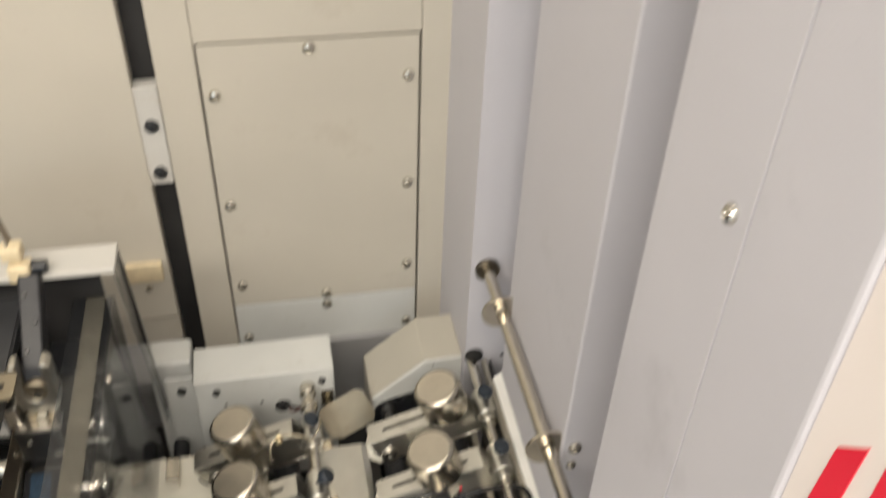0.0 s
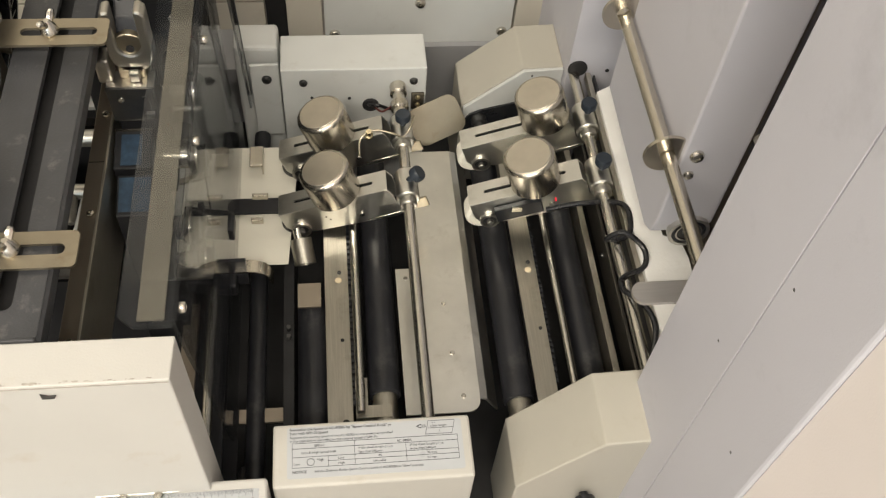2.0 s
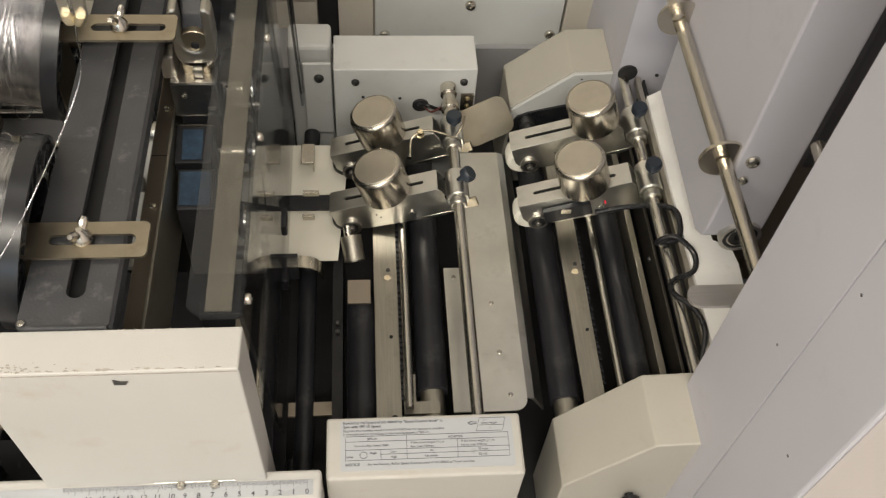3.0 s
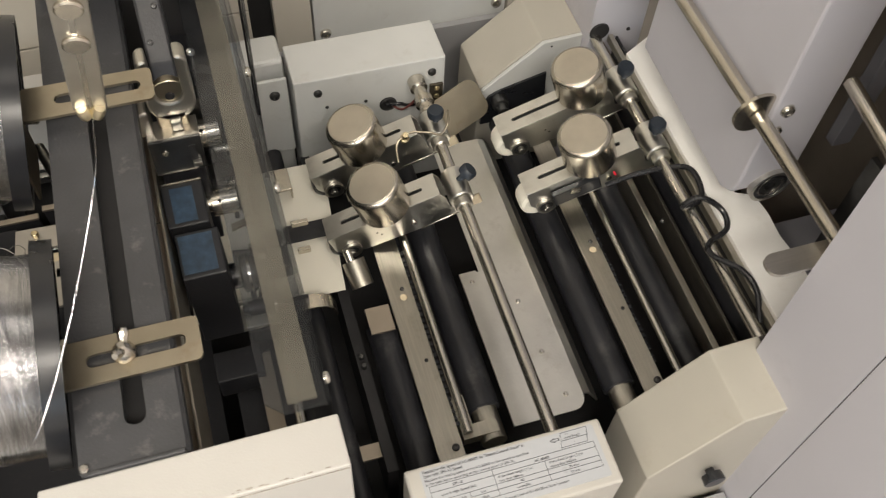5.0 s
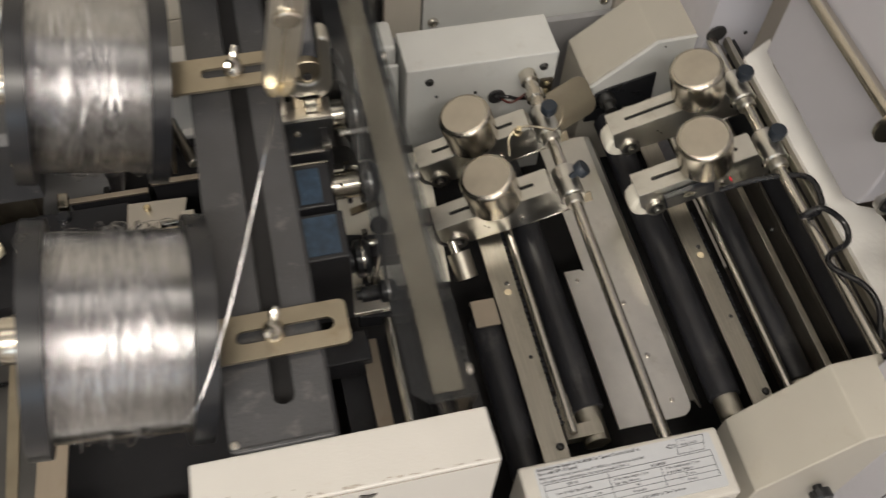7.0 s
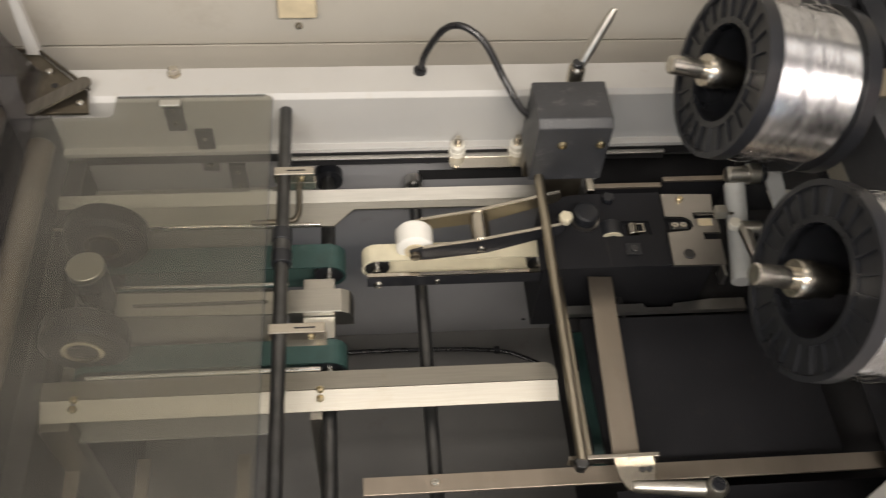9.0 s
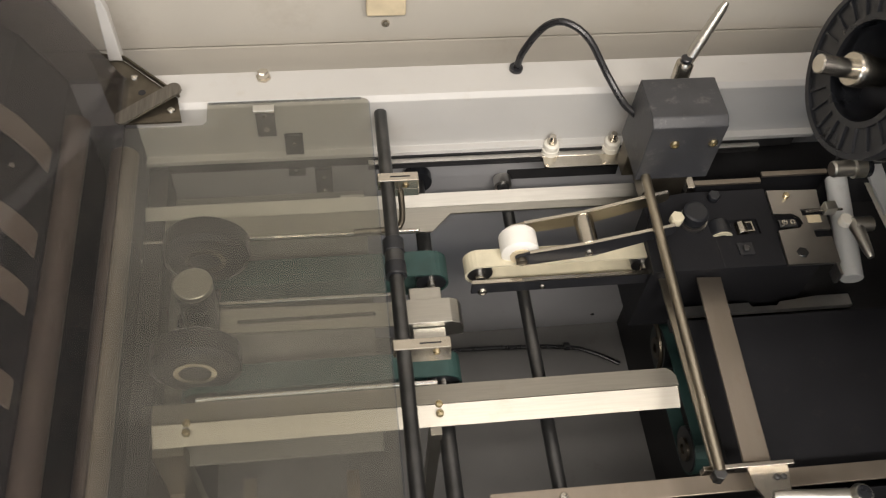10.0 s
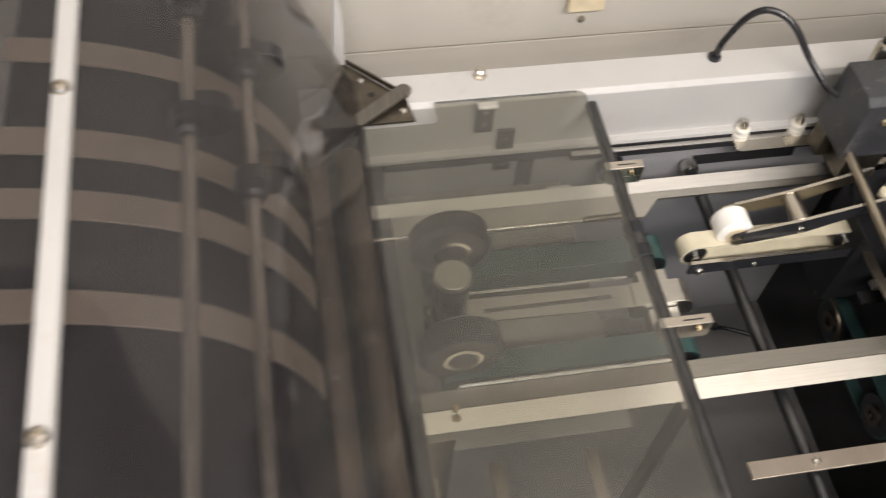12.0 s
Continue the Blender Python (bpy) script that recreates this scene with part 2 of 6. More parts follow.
def join(bm, b, m=None):
    if m is not None:
        b.transform(m)
    me = bpy.data.meshes.new("scrap")
    b.to_mesh(me)
    b.free()
    bm.from_mesh(me)
    bpy.data.meshes.remove(me)


def prism(bm, pts, axis, a0, a1, bevel=0.0):
    """An outline in two axes, drawn out along the third (0 x, 1 y, 2 z)."""
    b = bmesh.new()
    rest = [k for k in range(3) if k != axis]
    vs = []
    for p in pts:
        co = [0, 0, 0]
        co[rest[0]], co[rest[1]], co[axis] = p[0], p[1], a0
        vs.append(b.verts.new(co))
    f = b.faces.new(vs)
    r = bmesh.ops.extrude_face_region(b, geom=[f])
    step = Vector((0, 0, 0))
    step[axis] = a1 - a0
    bmesh.ops.translate(b, vec=step, verts=[v for v in r["geom"] if isinstance(v, bmesh.types.BMVert)])
    bmesh.ops.recalc_face_normals(b, faces=b.faces)
    if bevel:
        bmesh.ops.bevel(b, geom=b.edges[:], offset=bevel, segments=2, affect="EDGES", profile=0.5)
    join(bm, b)
    return bm


def lathe(bm, p0, p1, profile, seg=24, caps=True):
    """Rings (way along 0 to 1 of p0 to p1 in metres, radius) turned round the line from p0 to p1, closed at both ends."""
    p0, p1 = Vector(p0), Vector(p1)
    ax = (p1 - p0).normalized()
    u = ax.orthogonal().normalized()
    w = ax.cross(u)
    rings = []
    for a, r in profile:
        c = p0 + ax * a
        rings.append([bm.verts.new(c + (u * math.cos(2 * math.pi * k / seg) + w * math.sin(2 * math.pi * k / seg)) * r) for k in range(seg)])
    for a, b in zip(rings, rings[1:]):
        for k in range(seg):
            f = bm.faces.new((a[k], a[(k + 1) % seg], b[(k + 1) % seg], b[k]))
            f.smooth = True
    if caps:
        bm.faces.new(rings[0][::-1])
        bm.faces.new(rings[-1])
    return bm


def rod(bm, p0, p1, r, seg=18, edge=0.0006):
    d = (Vector(p1) - Vector(p0)).length
    e = min(edge, r * 0.4, d * 0.3)
    return lathe(bm, p0, p1, [(0, r - e), (e, r), (d - e, r), (d, r - e)], seg)


def ring(bm, p0, p1, r_in, r_out, seg=28):
    p0, p1 = Vector(p0), Vector(p1)
    ax = (p1 - p0).normalized()
    u = ax.orthogonal().normalized()
    w = ax.cross(u)
    loops = []
    for c, r in ((p0, r_in), (p0, r_out), (p1, r_out), (p1, r_in)):
        loops.append([bm.verts.new(c + (u * math.cos(2 * math.pi * k / seg) + w * math.sin(2 * math.pi * k / seg)) * r) for k in range(seg)])
    for i in range(4):
        a, b = loops[i], loops[(i + 1) % 4]
        for k in range(seg):
            bm.faces.new((a[k], a[(k + 1) % seg], b[(k + 1) % seg], b[k])).smooth = True
    bmesh.ops.recalc_face_normals(bm, faces=bm.faces)
    return bm


def spline(points, n=8):
    """A smooth line through the points."""
    p = [Vector(q) for q in points]
    p = [p[0] * 2 - p[1]] + p + [p[-1] * 2 - p[-2]]
    out = []
    for i in range(1, len(p) - 2):
        for k in range(n):
            t = k / n
            a, b, c, d = p[i - 1], p[i], p[i + 1], p[i + 2]
            out.append(0.5 * (2 * b + (c - a) * t + (2 * a - 5 * b + 4 * c - d) * t * t + (3 * b - a - 3 * c + d) * t ** 3))
    return out + [p[-2]]


def sweep(bm, points, r, seg=10):
    pts = [Vector(p) for p in points]
    t0 = (pts[1] - pts[0]).normalized()
    u = t0.orthogonal().normalized()
    rings = []
    for i, p in enumerate(pts):
        t = (pts[min(i + 1, len(pts) - 1)] - pts[max(i - 1, 0)]).normalized()
        u = (u - t * u.dot(t)).normalized()
        w = t.cross(u)
        rings.append([bm.verts.new(p + (u * math.cos(2 * math.pi * k / seg) + w * math.sin(2 * math.pi * k / seg)) * r) for k in range(seg)])
    for a, b in zip(rings, rings[1:]):
        for k in range(seg):
            bm.faces.new((a[k], a[(k + 1) % seg], b[(k + 1) % seg], b[k])).smooth = True
    bm.faces.new(rings[0][::-1])
    bm.faces.new(rings[-1])
    return bm


def ribbon(bm, line, width_axis, w0, w1, thick):
    """A flat band that follows a line, from w0 to w1 across, with thickness."""
    pts = [Vector(p) for p in line]
    rows = []
    for i, p in enumerate(pts):
        t = (pts[min(i + 1, len(pts) - 1)] - pts[max(i - 1, 0)]).normalized()
        side = Vector((0, 0, 0))
        side[width_axis] = 1
        nrm = side.cross(t).normalized() * thick
        q = []
        for w, o in ((w0, 0), (w1, 0), (w1, 1), (w0, 1)):
            c = p + nrm * o
            c[width_axis] = w
            q.append(bm.verts.new(c))
        rows.append(q)
    for a, b in zip(rows, rows[1:]):
        for k in range(4):
            bm.faces.new((a[k], a[(k + 1) % 4], b[(k + 1) % 4], b[k])).smooth = True
    bm.faces.new(rows[0][::-1])
    bm.faces.new(rows[-1])
    bmesh.ops.recalc_face_normals(bm, faces=bm.faces)
    return bm


def rounded(x0, x1, y0, y1, r, n=5):
    out = []
    for cx, cy, a in ((x1 - r, y1 - r, 0), (x0 + r, y1 - r, 90), (x0 + r, y0 + r, 180), (x1 - r, y0 + r, 270)):
        for k in range(n + 1):
            t = radians(a + 90 * k / n)
            out.append((cx + r * math.cos(t), cy + r * math.sin(t)))
    return out


def slotted(bm, outer, holes, z0, z1):
    """A flat plate with holes that go through it."""
    b = bmesh.new()
    edges = []
    for loop in (outer, *holes):
        vs = [b.verts.new((x, y, z0)) for x, y in loop]
        edges += [b.edges.new((vs[k], vs[(k + 1) % len(vs)])) for k in range(len(vs))]
    bmesh.ops.triangle_fill(b, edges=edges, use_beauty=True, use_dissolve=False)
    r = bmesh.ops.extrude_face_region(b, geom=b.faces[:])
    bmesh.ops.translate(b, vec=(0, 0, z1 - z0), verts=[v for v in r["geom"] if isinstance(v, bmesh.types.BMVert)])
    bmesh.ops.recalc_face_normals(b, faces=b.faces)
    join(bm, b)
    return bm


def origin_of(ob):
    p = Vector((0, 0, 0))
    while ob:
        p += ob.location
        ob = ob.parent
    return p


def thing(name, at, label, category, group="", kind=""):
    ob = new(name)
    ob.location = at
    ob.empty_display_size = 0.02
    return tagged(ob, label, category, group, kind)


def part(name, bm, mat, parent=None, label="", at=None):
    """One bmesh, drawn in world metres, as one mesh object under a thing."""
    me = bpy.data.meshes.new(name)
    base = origin_of(parent) if at is None else Vector(at)
    bmesh.ops.translate(bm, vec=-base, verts=bm.verts)
    for e in bm.edges:
        if len(e.link_faces) == 2 and e.calc_face_angle(0) > 0.6:
            e.smooth = False
    bm.to_mesh(me)
    bm.free()
    me.materials.append(mat)
    ob = new(name, me)
    if parent:
        ob.parent = parent
        ob.location = base - origin_of(parent)
    else:
        ob.location = base
    return tagged(ob, label)


def solid(name, bm, mat, label, category, group="", kind=""):
    """A thing that is a single mesh, with its origin at its base."""
    lo = [min(v.co[k] for v in bm.verts) for k in range(3)]
    hi = [max(v.co[k] for v in bm.verts) for k in range(3)]
    ob = part(name, bm, mat, None, "", ((lo[0] + hi[0]) / 2, (lo[1] + hi[1]) / 2, lo[2]))
    return tagged(ob, label, category, group, kind)


def B(*a, **k):
    return box(bmesh.new(), *a, **k)


def R(*a, **k):
    return rod(bmesh.new(), *a, **k)


def screw(parent, p, axis, r=0.0045, mat=None, name="screw", label=""):
    """A pan-head screw with a cross recess, its head standing out along the axis."""
    ax = Vector(axis).normalized()
    p = Vector(p)
    bm = bmesh.new()
    lathe(bm, p - ax * 0.001, p + ax * r, [(0, r), (0.001 + r * 0.25, r), (0.001 + r * 0.6, r * 0.8), (0.001 + r * 0.75, r * 0.35), (0.001 + r * 0.45, r * 0.25)], 14)
    return part(name, bm, mat or CHROME, parent, label)


def words(name, text, size, m, mat, parent, bold=0.0, align="LEFT"):
    cu = bpy.data.curves.new(name, "FONT")
    cu.body, cu.size, cu.align_x, cu.offset = text, size, align, bold
    tmp = bpy.data.objects.new("scrap", cu)
    scene.collection.objects.link(tmp)
    me = bpy.data.meshes.new_from_object(tmp)
    bpy.data.objects.remove(tmp)
    bpy.data.curves.remove(cu)
    me.materials.clear()
    me.materials.append(mat)
    me.transform(m)
    base = origin_of(parent)
    me.transform(Matrix.Translation(-base))
    me.name = name
    ob = new(name, me)
    ob.parent = parent
    return ob

# ---- the room ----


FZ = -0.2
tagged(part("floor", B(-3.5, 2.5, -2.5, 3.0, FZ - 0.05, FZ), FLOOR), "dark grey vinyl workshop floor", "floor", kind="structure")
tagged(part("ceiling", B(-3.5, 2.5, -2.5, 3.0, 2.5, 2.55), ROOM), "white plaster ceiling of the workshop", "ceiling", kind="structure")
tagged(part("wall_north", B(-3.5, 2.5, 3.0, 3.1, FZ, 2.5), ROOM), "plain pale plaster wall", "wall", kind="structure")
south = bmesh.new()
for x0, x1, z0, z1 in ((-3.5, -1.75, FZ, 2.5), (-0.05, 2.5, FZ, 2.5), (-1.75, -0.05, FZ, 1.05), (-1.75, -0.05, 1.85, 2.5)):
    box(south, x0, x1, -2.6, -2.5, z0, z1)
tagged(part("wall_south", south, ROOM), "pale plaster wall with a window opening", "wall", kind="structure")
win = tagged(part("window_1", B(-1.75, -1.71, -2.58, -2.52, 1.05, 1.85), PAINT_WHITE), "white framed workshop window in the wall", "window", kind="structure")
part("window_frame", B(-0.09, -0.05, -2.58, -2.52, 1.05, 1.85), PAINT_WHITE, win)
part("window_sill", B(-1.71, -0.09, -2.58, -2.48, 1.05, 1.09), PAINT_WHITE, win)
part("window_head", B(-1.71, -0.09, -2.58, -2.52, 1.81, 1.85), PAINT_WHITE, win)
tagged(part("wall_west", B(-3.6, -3.5, -2.5, 3.0, FZ, 2.5), ROOM), "plain pale plaster wall", "wall", kind="structure")
tagged(part("wall_east", B(2.5, 2.6, -2.5, 3.0, FZ, 2.5), ROOM), "plain pale plaster wall", "wall", kind="structure")

# ---- machine body ----
body = thing("machine_chassis", (-0.4, 0.55, FZ), "grey painted steel chassis of a booklet making machine", "machine chassis")
part("front_panel", B(-1.0, 0.176, 0.262, 0.275, FZ, 0.52), PAINT_CHASSIS, body)
part("base_panel", B(-1.5, 0.4, 0.275, 0.85, FZ, FZ + 0.05), PAINT_CHASSIS, body)
part("pan", B(-0.98, -0.43, 0.28, 0.7415, 0.214, 0.22), PAN_GREY, body, "grey painted floor of the well")
part("inner_floor", B(-0.423, 0.21, 0.28, 0.848, 0.47, 0.478), INNER_BLACK, body, "black oily inner floor")
part("bed_plate", B(-0.985, -0.785, 0.44, 0.735, 0.555, 0.558), BED_GREY, body, "pale grey bed plate under the lid")
part("divider", B(-0.4295, -0.424, 0.28, 0.742, 0.214, 0.549), INNER_BLACK, body)
part("back_skirt", B(-1.3, 0.184, 0.84, 0.848, FZ + 0.05, 0.6), PAINT_CHASSIS, body)

# back cover with removable panels
back = thing("back_cover", (-0.4, 0.87, 0.6), "beige painted steel back cover with screwed panels", "machine cover")
part("left_panel", B(-1.35, -0.137, 0.85, 0.87, 0.663, 1.6, bevel=0.001), PAINT_BEIGE, back)
part("lower_strip", B(-1.35, -0.137, 0.853, 0.873, 0.56, 0.6585, bevel=0.001), PAINT_BEIGE, back)
part("dark_gap", B(-0.14, -0.108, 0.872, 0.88, 0.56, 1.6), INNER_BLACK, back, "black gap between the panels")
part("post", B(-0.112, -0.072, 0.85, 0.87, 0.56, 1.6, bevel=0.001), PAINT_BEIGE, back)
part("right_post", B(0.156, 0.19, 0.85, 0.87, 0.56, 1.6, bevel=0.001), PAINT_BEIGE, back)
part("top_rail", B(-0.0715, 0.1555, 0.85, 0.87, 1.019, 1.6, bevel=0.001), PAINT_BEIGE, back)
part("inspection_panel", B(-0.0695, 0.1535, 0.8515, 0.868, 0.667, 1.016, bevel=0.001), PAINT_BEIGE, back)
part("lower_panel", B(-0.0695, 0.1535, 0.8515, 0.868, 0.56, 0.6645, bevel=0.001), PAINT_GREY, back)
for sx, sz in ((-0.058, 0.96), (-0.058, 0.82), (-0.057, 0.70), (0.142, 0.97), (0.142, 0.832), (0.142, 0.71), (0.04, 1.008), (0.042, 0.675), (0.042, 0.657),
               (0.142, 0.613), (-0.058, 0.612)):
    screw(back, (sx, 0.8515, sz), (0, -1, 0), 0.0065)
gap = part("hinge_block", B(-0.137, -0.113, 0.851, 0.868, 0.857, 0.975, bevel=0.001), PAINT_WHITE, back)
for sz in (0.93, 0.872):
    screw(back, (-0.125, 0.851, sz), (0, -1, 0), 0.0075, BLACK_PLASTIC, "bolt")
for cx, cz in ((-0.754, 0.716), (-0.163, 0.739)):
    part("catch", B(cx - 0.02, cx + 0.02, 0.841, 0.85, cz - 0.012, cz + 0.014, bevel=0.002), YELLOWED, back, "yellowed plastic panel catch")
    screw(back, (cx, 0.85, cz - 0.028), (0, -1, 0), 0.0045, NICKEL)

# ---- the tower at the feed end ----
tower = thing("tower_column", (0.22, 0.78, FZ), "blue-grey enamelled rear column of the collating tower", "machine column")
part("side_face", B(0.186, 0.192, 0.712, 0.85, FZ, 1.7), PAINT_BLUE, tower)
part("front_face", prism(bmesh.new(), [(0.186, FZ), (0.245, FZ), (0.245, 1.7), (0.186, 1.7)], 1, 0.706, 0.712), PAINT_BLUE, tower)
mid = thing("middle_column", (0.28, 0.55, 0.725), "blue-grey enamelled sheet metal column with rounded foot", "machine column")
part("shell", prism(bmesh.new(), [(0.46, 0.738), (0.464, 0.722), (0.478, 0.7125), (0.645, 0.72), (0.645, 1.7), (0.46, 1.7)], 0, 0.211, 0.262, bevel=0.002), PAINT_BLUE, mid)
screw(mid, (0.222, 0.46, 0.826), (0, -1, 0), 0.006)
screw(mid, (0.2215, 0.46, 0.803), (0.0, -1, 0), 0.0045)
part("pin_hole", R((0.229, 0.7045, 0.684), (0.229, 0.7062, 0.684), 0.0022, 10), INNER_BLACK, tower)
part("bushing", ring(bmesh.new(), (0.2425, 0.4555, 0.7286), (0.2425, 0.4615, 0.7286), 0.0155, 0.0185, 40), STEEL, mid)
part("bearing_seal", ring(bmesh.new(), (0.2425, 0.4565, 0.7286), (0.2425, 0.4615, 0.7286), 0.0122, 0.0153, 40), BLACK_PLASTIC, mid)
part("bearing", ring(bmesh.new(), (0.2425, 0.456, 0.7286), (0.2425, 0.4615, 0.7286), 0.0105, 0.012, 36), CHROME, mid)
part("bearing_core", ring(bmesh.new(), (0.2425, 0.457, 0.7286), (0.2425, 0.4612, 0.7286), 0.0052, 0.0103, 32), DARK_STEEL, mid)
part("bearing_bore", R((0.2425, 0.4585, 0.7286), (0.2425, 0.4612, 0.7286), 0.005, 20), INNER_BLACK, mid)

front = thing("front_column", (0.28, 0.2, FZ), "blue-grey enamelled front column of the collating tower", "machine column")
part("rear_panel", B(0.178, 0.42, 0.2552, 0.334, 0.3, 1.8, bevel=0.0004), PAINT_BLUE, front)
part("seam_back", B(0.1795, 0.41, 0.2546, 0.2552, 0.3, 1.8), INNER_BLACK, front)
part("front_panel", prism(bmesh.new(), [(0.178, 0.2541), (0.178, 0.1885), (0.1786, 0.1868), (0.1802, 0.186), (0.42, 0.186), (0.42, 0.2541)], 2, 0.3, 1.8, bevel=0.0003), PAINT_BLUE, front)
part("foot_panel", B(0.18, 0.42, 0.188, 0.332, FZ, 0.299), PAINT_BLUE, front)
screw(front, (0.178, 0.268, 1.226), (-1, 0, 0), 0.0046)
for py, pz in ((0.275, 0.86), (0.245, 0.965), (0.212, 0.83)):
    part("chip", R((0.1778, py, pz), (0.1785, py, pz), 0.0012, 8), DARK_STEEL, front)
door = thing("tower_door", (0.3, -0.2, FZ), "pale enamelled tower door with red and grey lettering", "machine door")
part("door_panel", B(0.1803, 0.42, -0.75, 0.1857, FZ, 1.8, bevel=0.0004), PAINT_PALE, door)
for quad in ([(0.176, 1.12), (0.163, 1.12), (0.159, 1.212), (0.171, 1.198)], [(0.150, 1.12), (0.138, 1.12), (0.138, 1.232), (0.150, 1.215)],
             [(0.161, 1.16), (0.149, 1.165), (0.149, 1.188), (0.1605, 1.182)], [(0.13, 1.12), (0.07, 1.12), (0.07, 1.25), (0.13, 1.24)]):
    part("logo_block", prism(bmesh.new(), quad, 0, 0.1797, 0.181), RED, door, "red printed block")
for k in range(6):
    part("print_bar", B(0.1797, 0.181, 0.152 - 0.014 * k, 0.161 - 0.014 * k, 1.098, 1.108), PAINT_GREY, door, "grey printed bar")
inside = thing("tower_interior", (0.33, 0.4, 0.4), "dark inside of the tower between the columns", "machine interior")
part("back_sheet", B(0.36, 0.37, 0.334, 0.7, FZ, 1.7), BROWNED, inside)
part("slate_floor", B(0.2635, 0.359, 0.345, 0.458, 0.655, 0.66), PAINT_SLATE, inside)
for k in range(3):
    part("slot_rib", B(0.34, 0.3595, 0.50 + 0.06 * k, 0.512 + 0.06 * k, 0.7, 1.3, bevel=0.001), PAINT_SLATE, inside)
part("stay_rod", R((0.268, 0.345, 0.83), (0.268, 0.46, 0.845), 0.006), NICKEL, inside)
part("brown_floor", B(0.24, 0.36, 0.334, 0.7, 0.5, 0.51), OLIVE_STEEL, inside)
part("dark_plate", B(0.30, 0.305, 0.336, 0.43, 0.62, 0.78), DARK_STEEL, inside)

shaft = thing("washer_shaft", (0.2, 0.5, 0.823), "satin steel cross shaft carrying loose washers", "shaft")
part("bar", R((0.2, 0.335, 0.823), (0.203, 0.7055, 0.818), 0.006), NICKEL, shaft)
for wy in (0.466, 0.634):
    part("washer", ring(bmesh.new(), (0.2, wy - 0.0015, 0.823), (0.2, wy + 0.0015, 0.823), 0.0058, 0.019), NICKEL, shaft)
part("flange", R((0.203, 0.70, 0.818), (0.203, 0.7058, 0.818), 0.013, 24), OLIVE_STEEL, shaft)

tray = thing("white_deck", (0.235, 0.52, 0.684), "white painted deck plate with worn edge below the tower", "machine plate")
deck_line = [(0.2095, 0.346), (0.25, 0.346), (0.2549, 0.384), (0.2555, 0.405), (0.252, 0.428), (0.2535, 0.455), (0.2505, 0.475), (0.2355, 0.482), (0.2345, 0.51), (0.2325, 0.5275), (0.2335, 0.56),
             (0.2318, 0.595), (0.2335, 0.625), (0.2329, 0.6525), (0.246, 0.6875), (0.2095, 0.668)]
part("plate", slotted(bmesh.new(), deck_line, [], 0.684, 0.69), DECK_WHITE, tray)
part("edge_lip", B(0.2092, 0.2118, 0.347, 0.667, 0.672, 0.6838, bevel=0.0006), DECK_WHITE, tray)
part("under_floor", B(0.2125, 0.262, 0.347, 0.70, 0.60, 0.604), BLACK_PLATE, tray, "dark floor below the deck")
bracket = solid("half_round_bracket", slotted(bmesh.new(), rounded(0.148, 0.235, 0.3352, 0.3535, 0.0088, 6), [], 0.8085, 0.8115), STEEL,
                "half-round steel bracket beside the tower", "bracket")

# covers with sloping shoulder, front and back


def shoulder(y0, y1, z_low, z_top, name, label):
    t = thing(name, (0.13, (y0 + y1) / 2, z_low - 0.1), label, "machine cover")
    prof = [(0.079, z_low - 0.13), (0.186, z_low - 0.13), (0.186, z_top), (0.142, z_top - 0.002), (0.079, z_low)]
    part("shell", prism(bmesh.new(), prof, 1, y0, y1, bevel=0.0015), PAINT_COVER, t)
    return t


fc = shoulder(0.281, 0.345, 0.612, 0.692, "front_end_cover", "beige enamelled end cover with sloping shoulder")
part("thumb_wheel", lathe(bmesh.new(), (0.142, 0.2805, 0.59), (0.142, 0.268, 0.59), [(0, 0.004), (0.004, 0.004), (0.0045, 0.009), (0.0115, 0.0098), (0.0125, 0.009)], 14), BLACK_PLASTIC, fc, "dark ribbed thumb wheel")
bc = shoulder(0.722, 0.79, 0.62, 0.676, "rear_end_cover", "beige enamelled rear end cover with sloping shoulder")
part("face_plate", prism(bmesh.new(), [(0.0805, 0.585), (0.0805, 0.6195), (0.143, 0.6732), (0.1855, 0.6752), (0.1855, 0.585)], 1, 0.7172, 0.7216, bevel=0.0008), PAINT_GREY, bc, "pale grey face plate")
part("face_pin", R((0.152, 0.7166, 0.667), (0.152, 0.7174, 0.667), 0.0012, 8), INNER_BLACK, bc)
part("shaft_hole", R((0.196, 0.7035, 0.688), (0.196, 0.7062, 0.688), 0.0105), INNER_BLACK, bc)
part("lip", prism(bmesh.new(), [(0.081, 0.57), (0.083, 0.603), (0.088, 0.612), (0.1, 0.618), (0.15, 0.632), (0.155, 0.57)], 1, 0.7145, 0.717), BLACK_PLASTIC, bc)
part("shaft_end", lathe(bmesh.new(), (0.099, 0.717, 0.605), (0.099, 0.695, 0.605), [(0, 0.009), (0.012, 0.009), (0.013, 0.006), (0.022, 0.006)], 18), DARK_STEEL, bc)

# gear box at the back
gb = thing("gear_box", (-0.04, 0.745, 0.5), "grey painted sheet metal gear box", "machine cover")
part("housing", B(-0.116, 0.038, 0.719, 0.773, 0.5, 0.68, bevel=0.0015), PAINT_GREY, gb)
for sx in (-0.093, 0.024):
    screw(gb, (sx, 0.719, 0.662), (0, -1, 0), 0.0045, DARK_STEEL)
for sx, sz in ((-0.085, 0.64), (-0.045, 0.638)):
    part("rivet_hole", R((sx, 0.7175, sz), (sx, 0.7195, sz), 0.0018, 10), INNER_BLACK, gb)
part("cable_hole", R((-0.022, 0.7165, 0.628), (-0.022, 0.7195, 0.628), 0.009, 18), INNER_BLACK, gb)
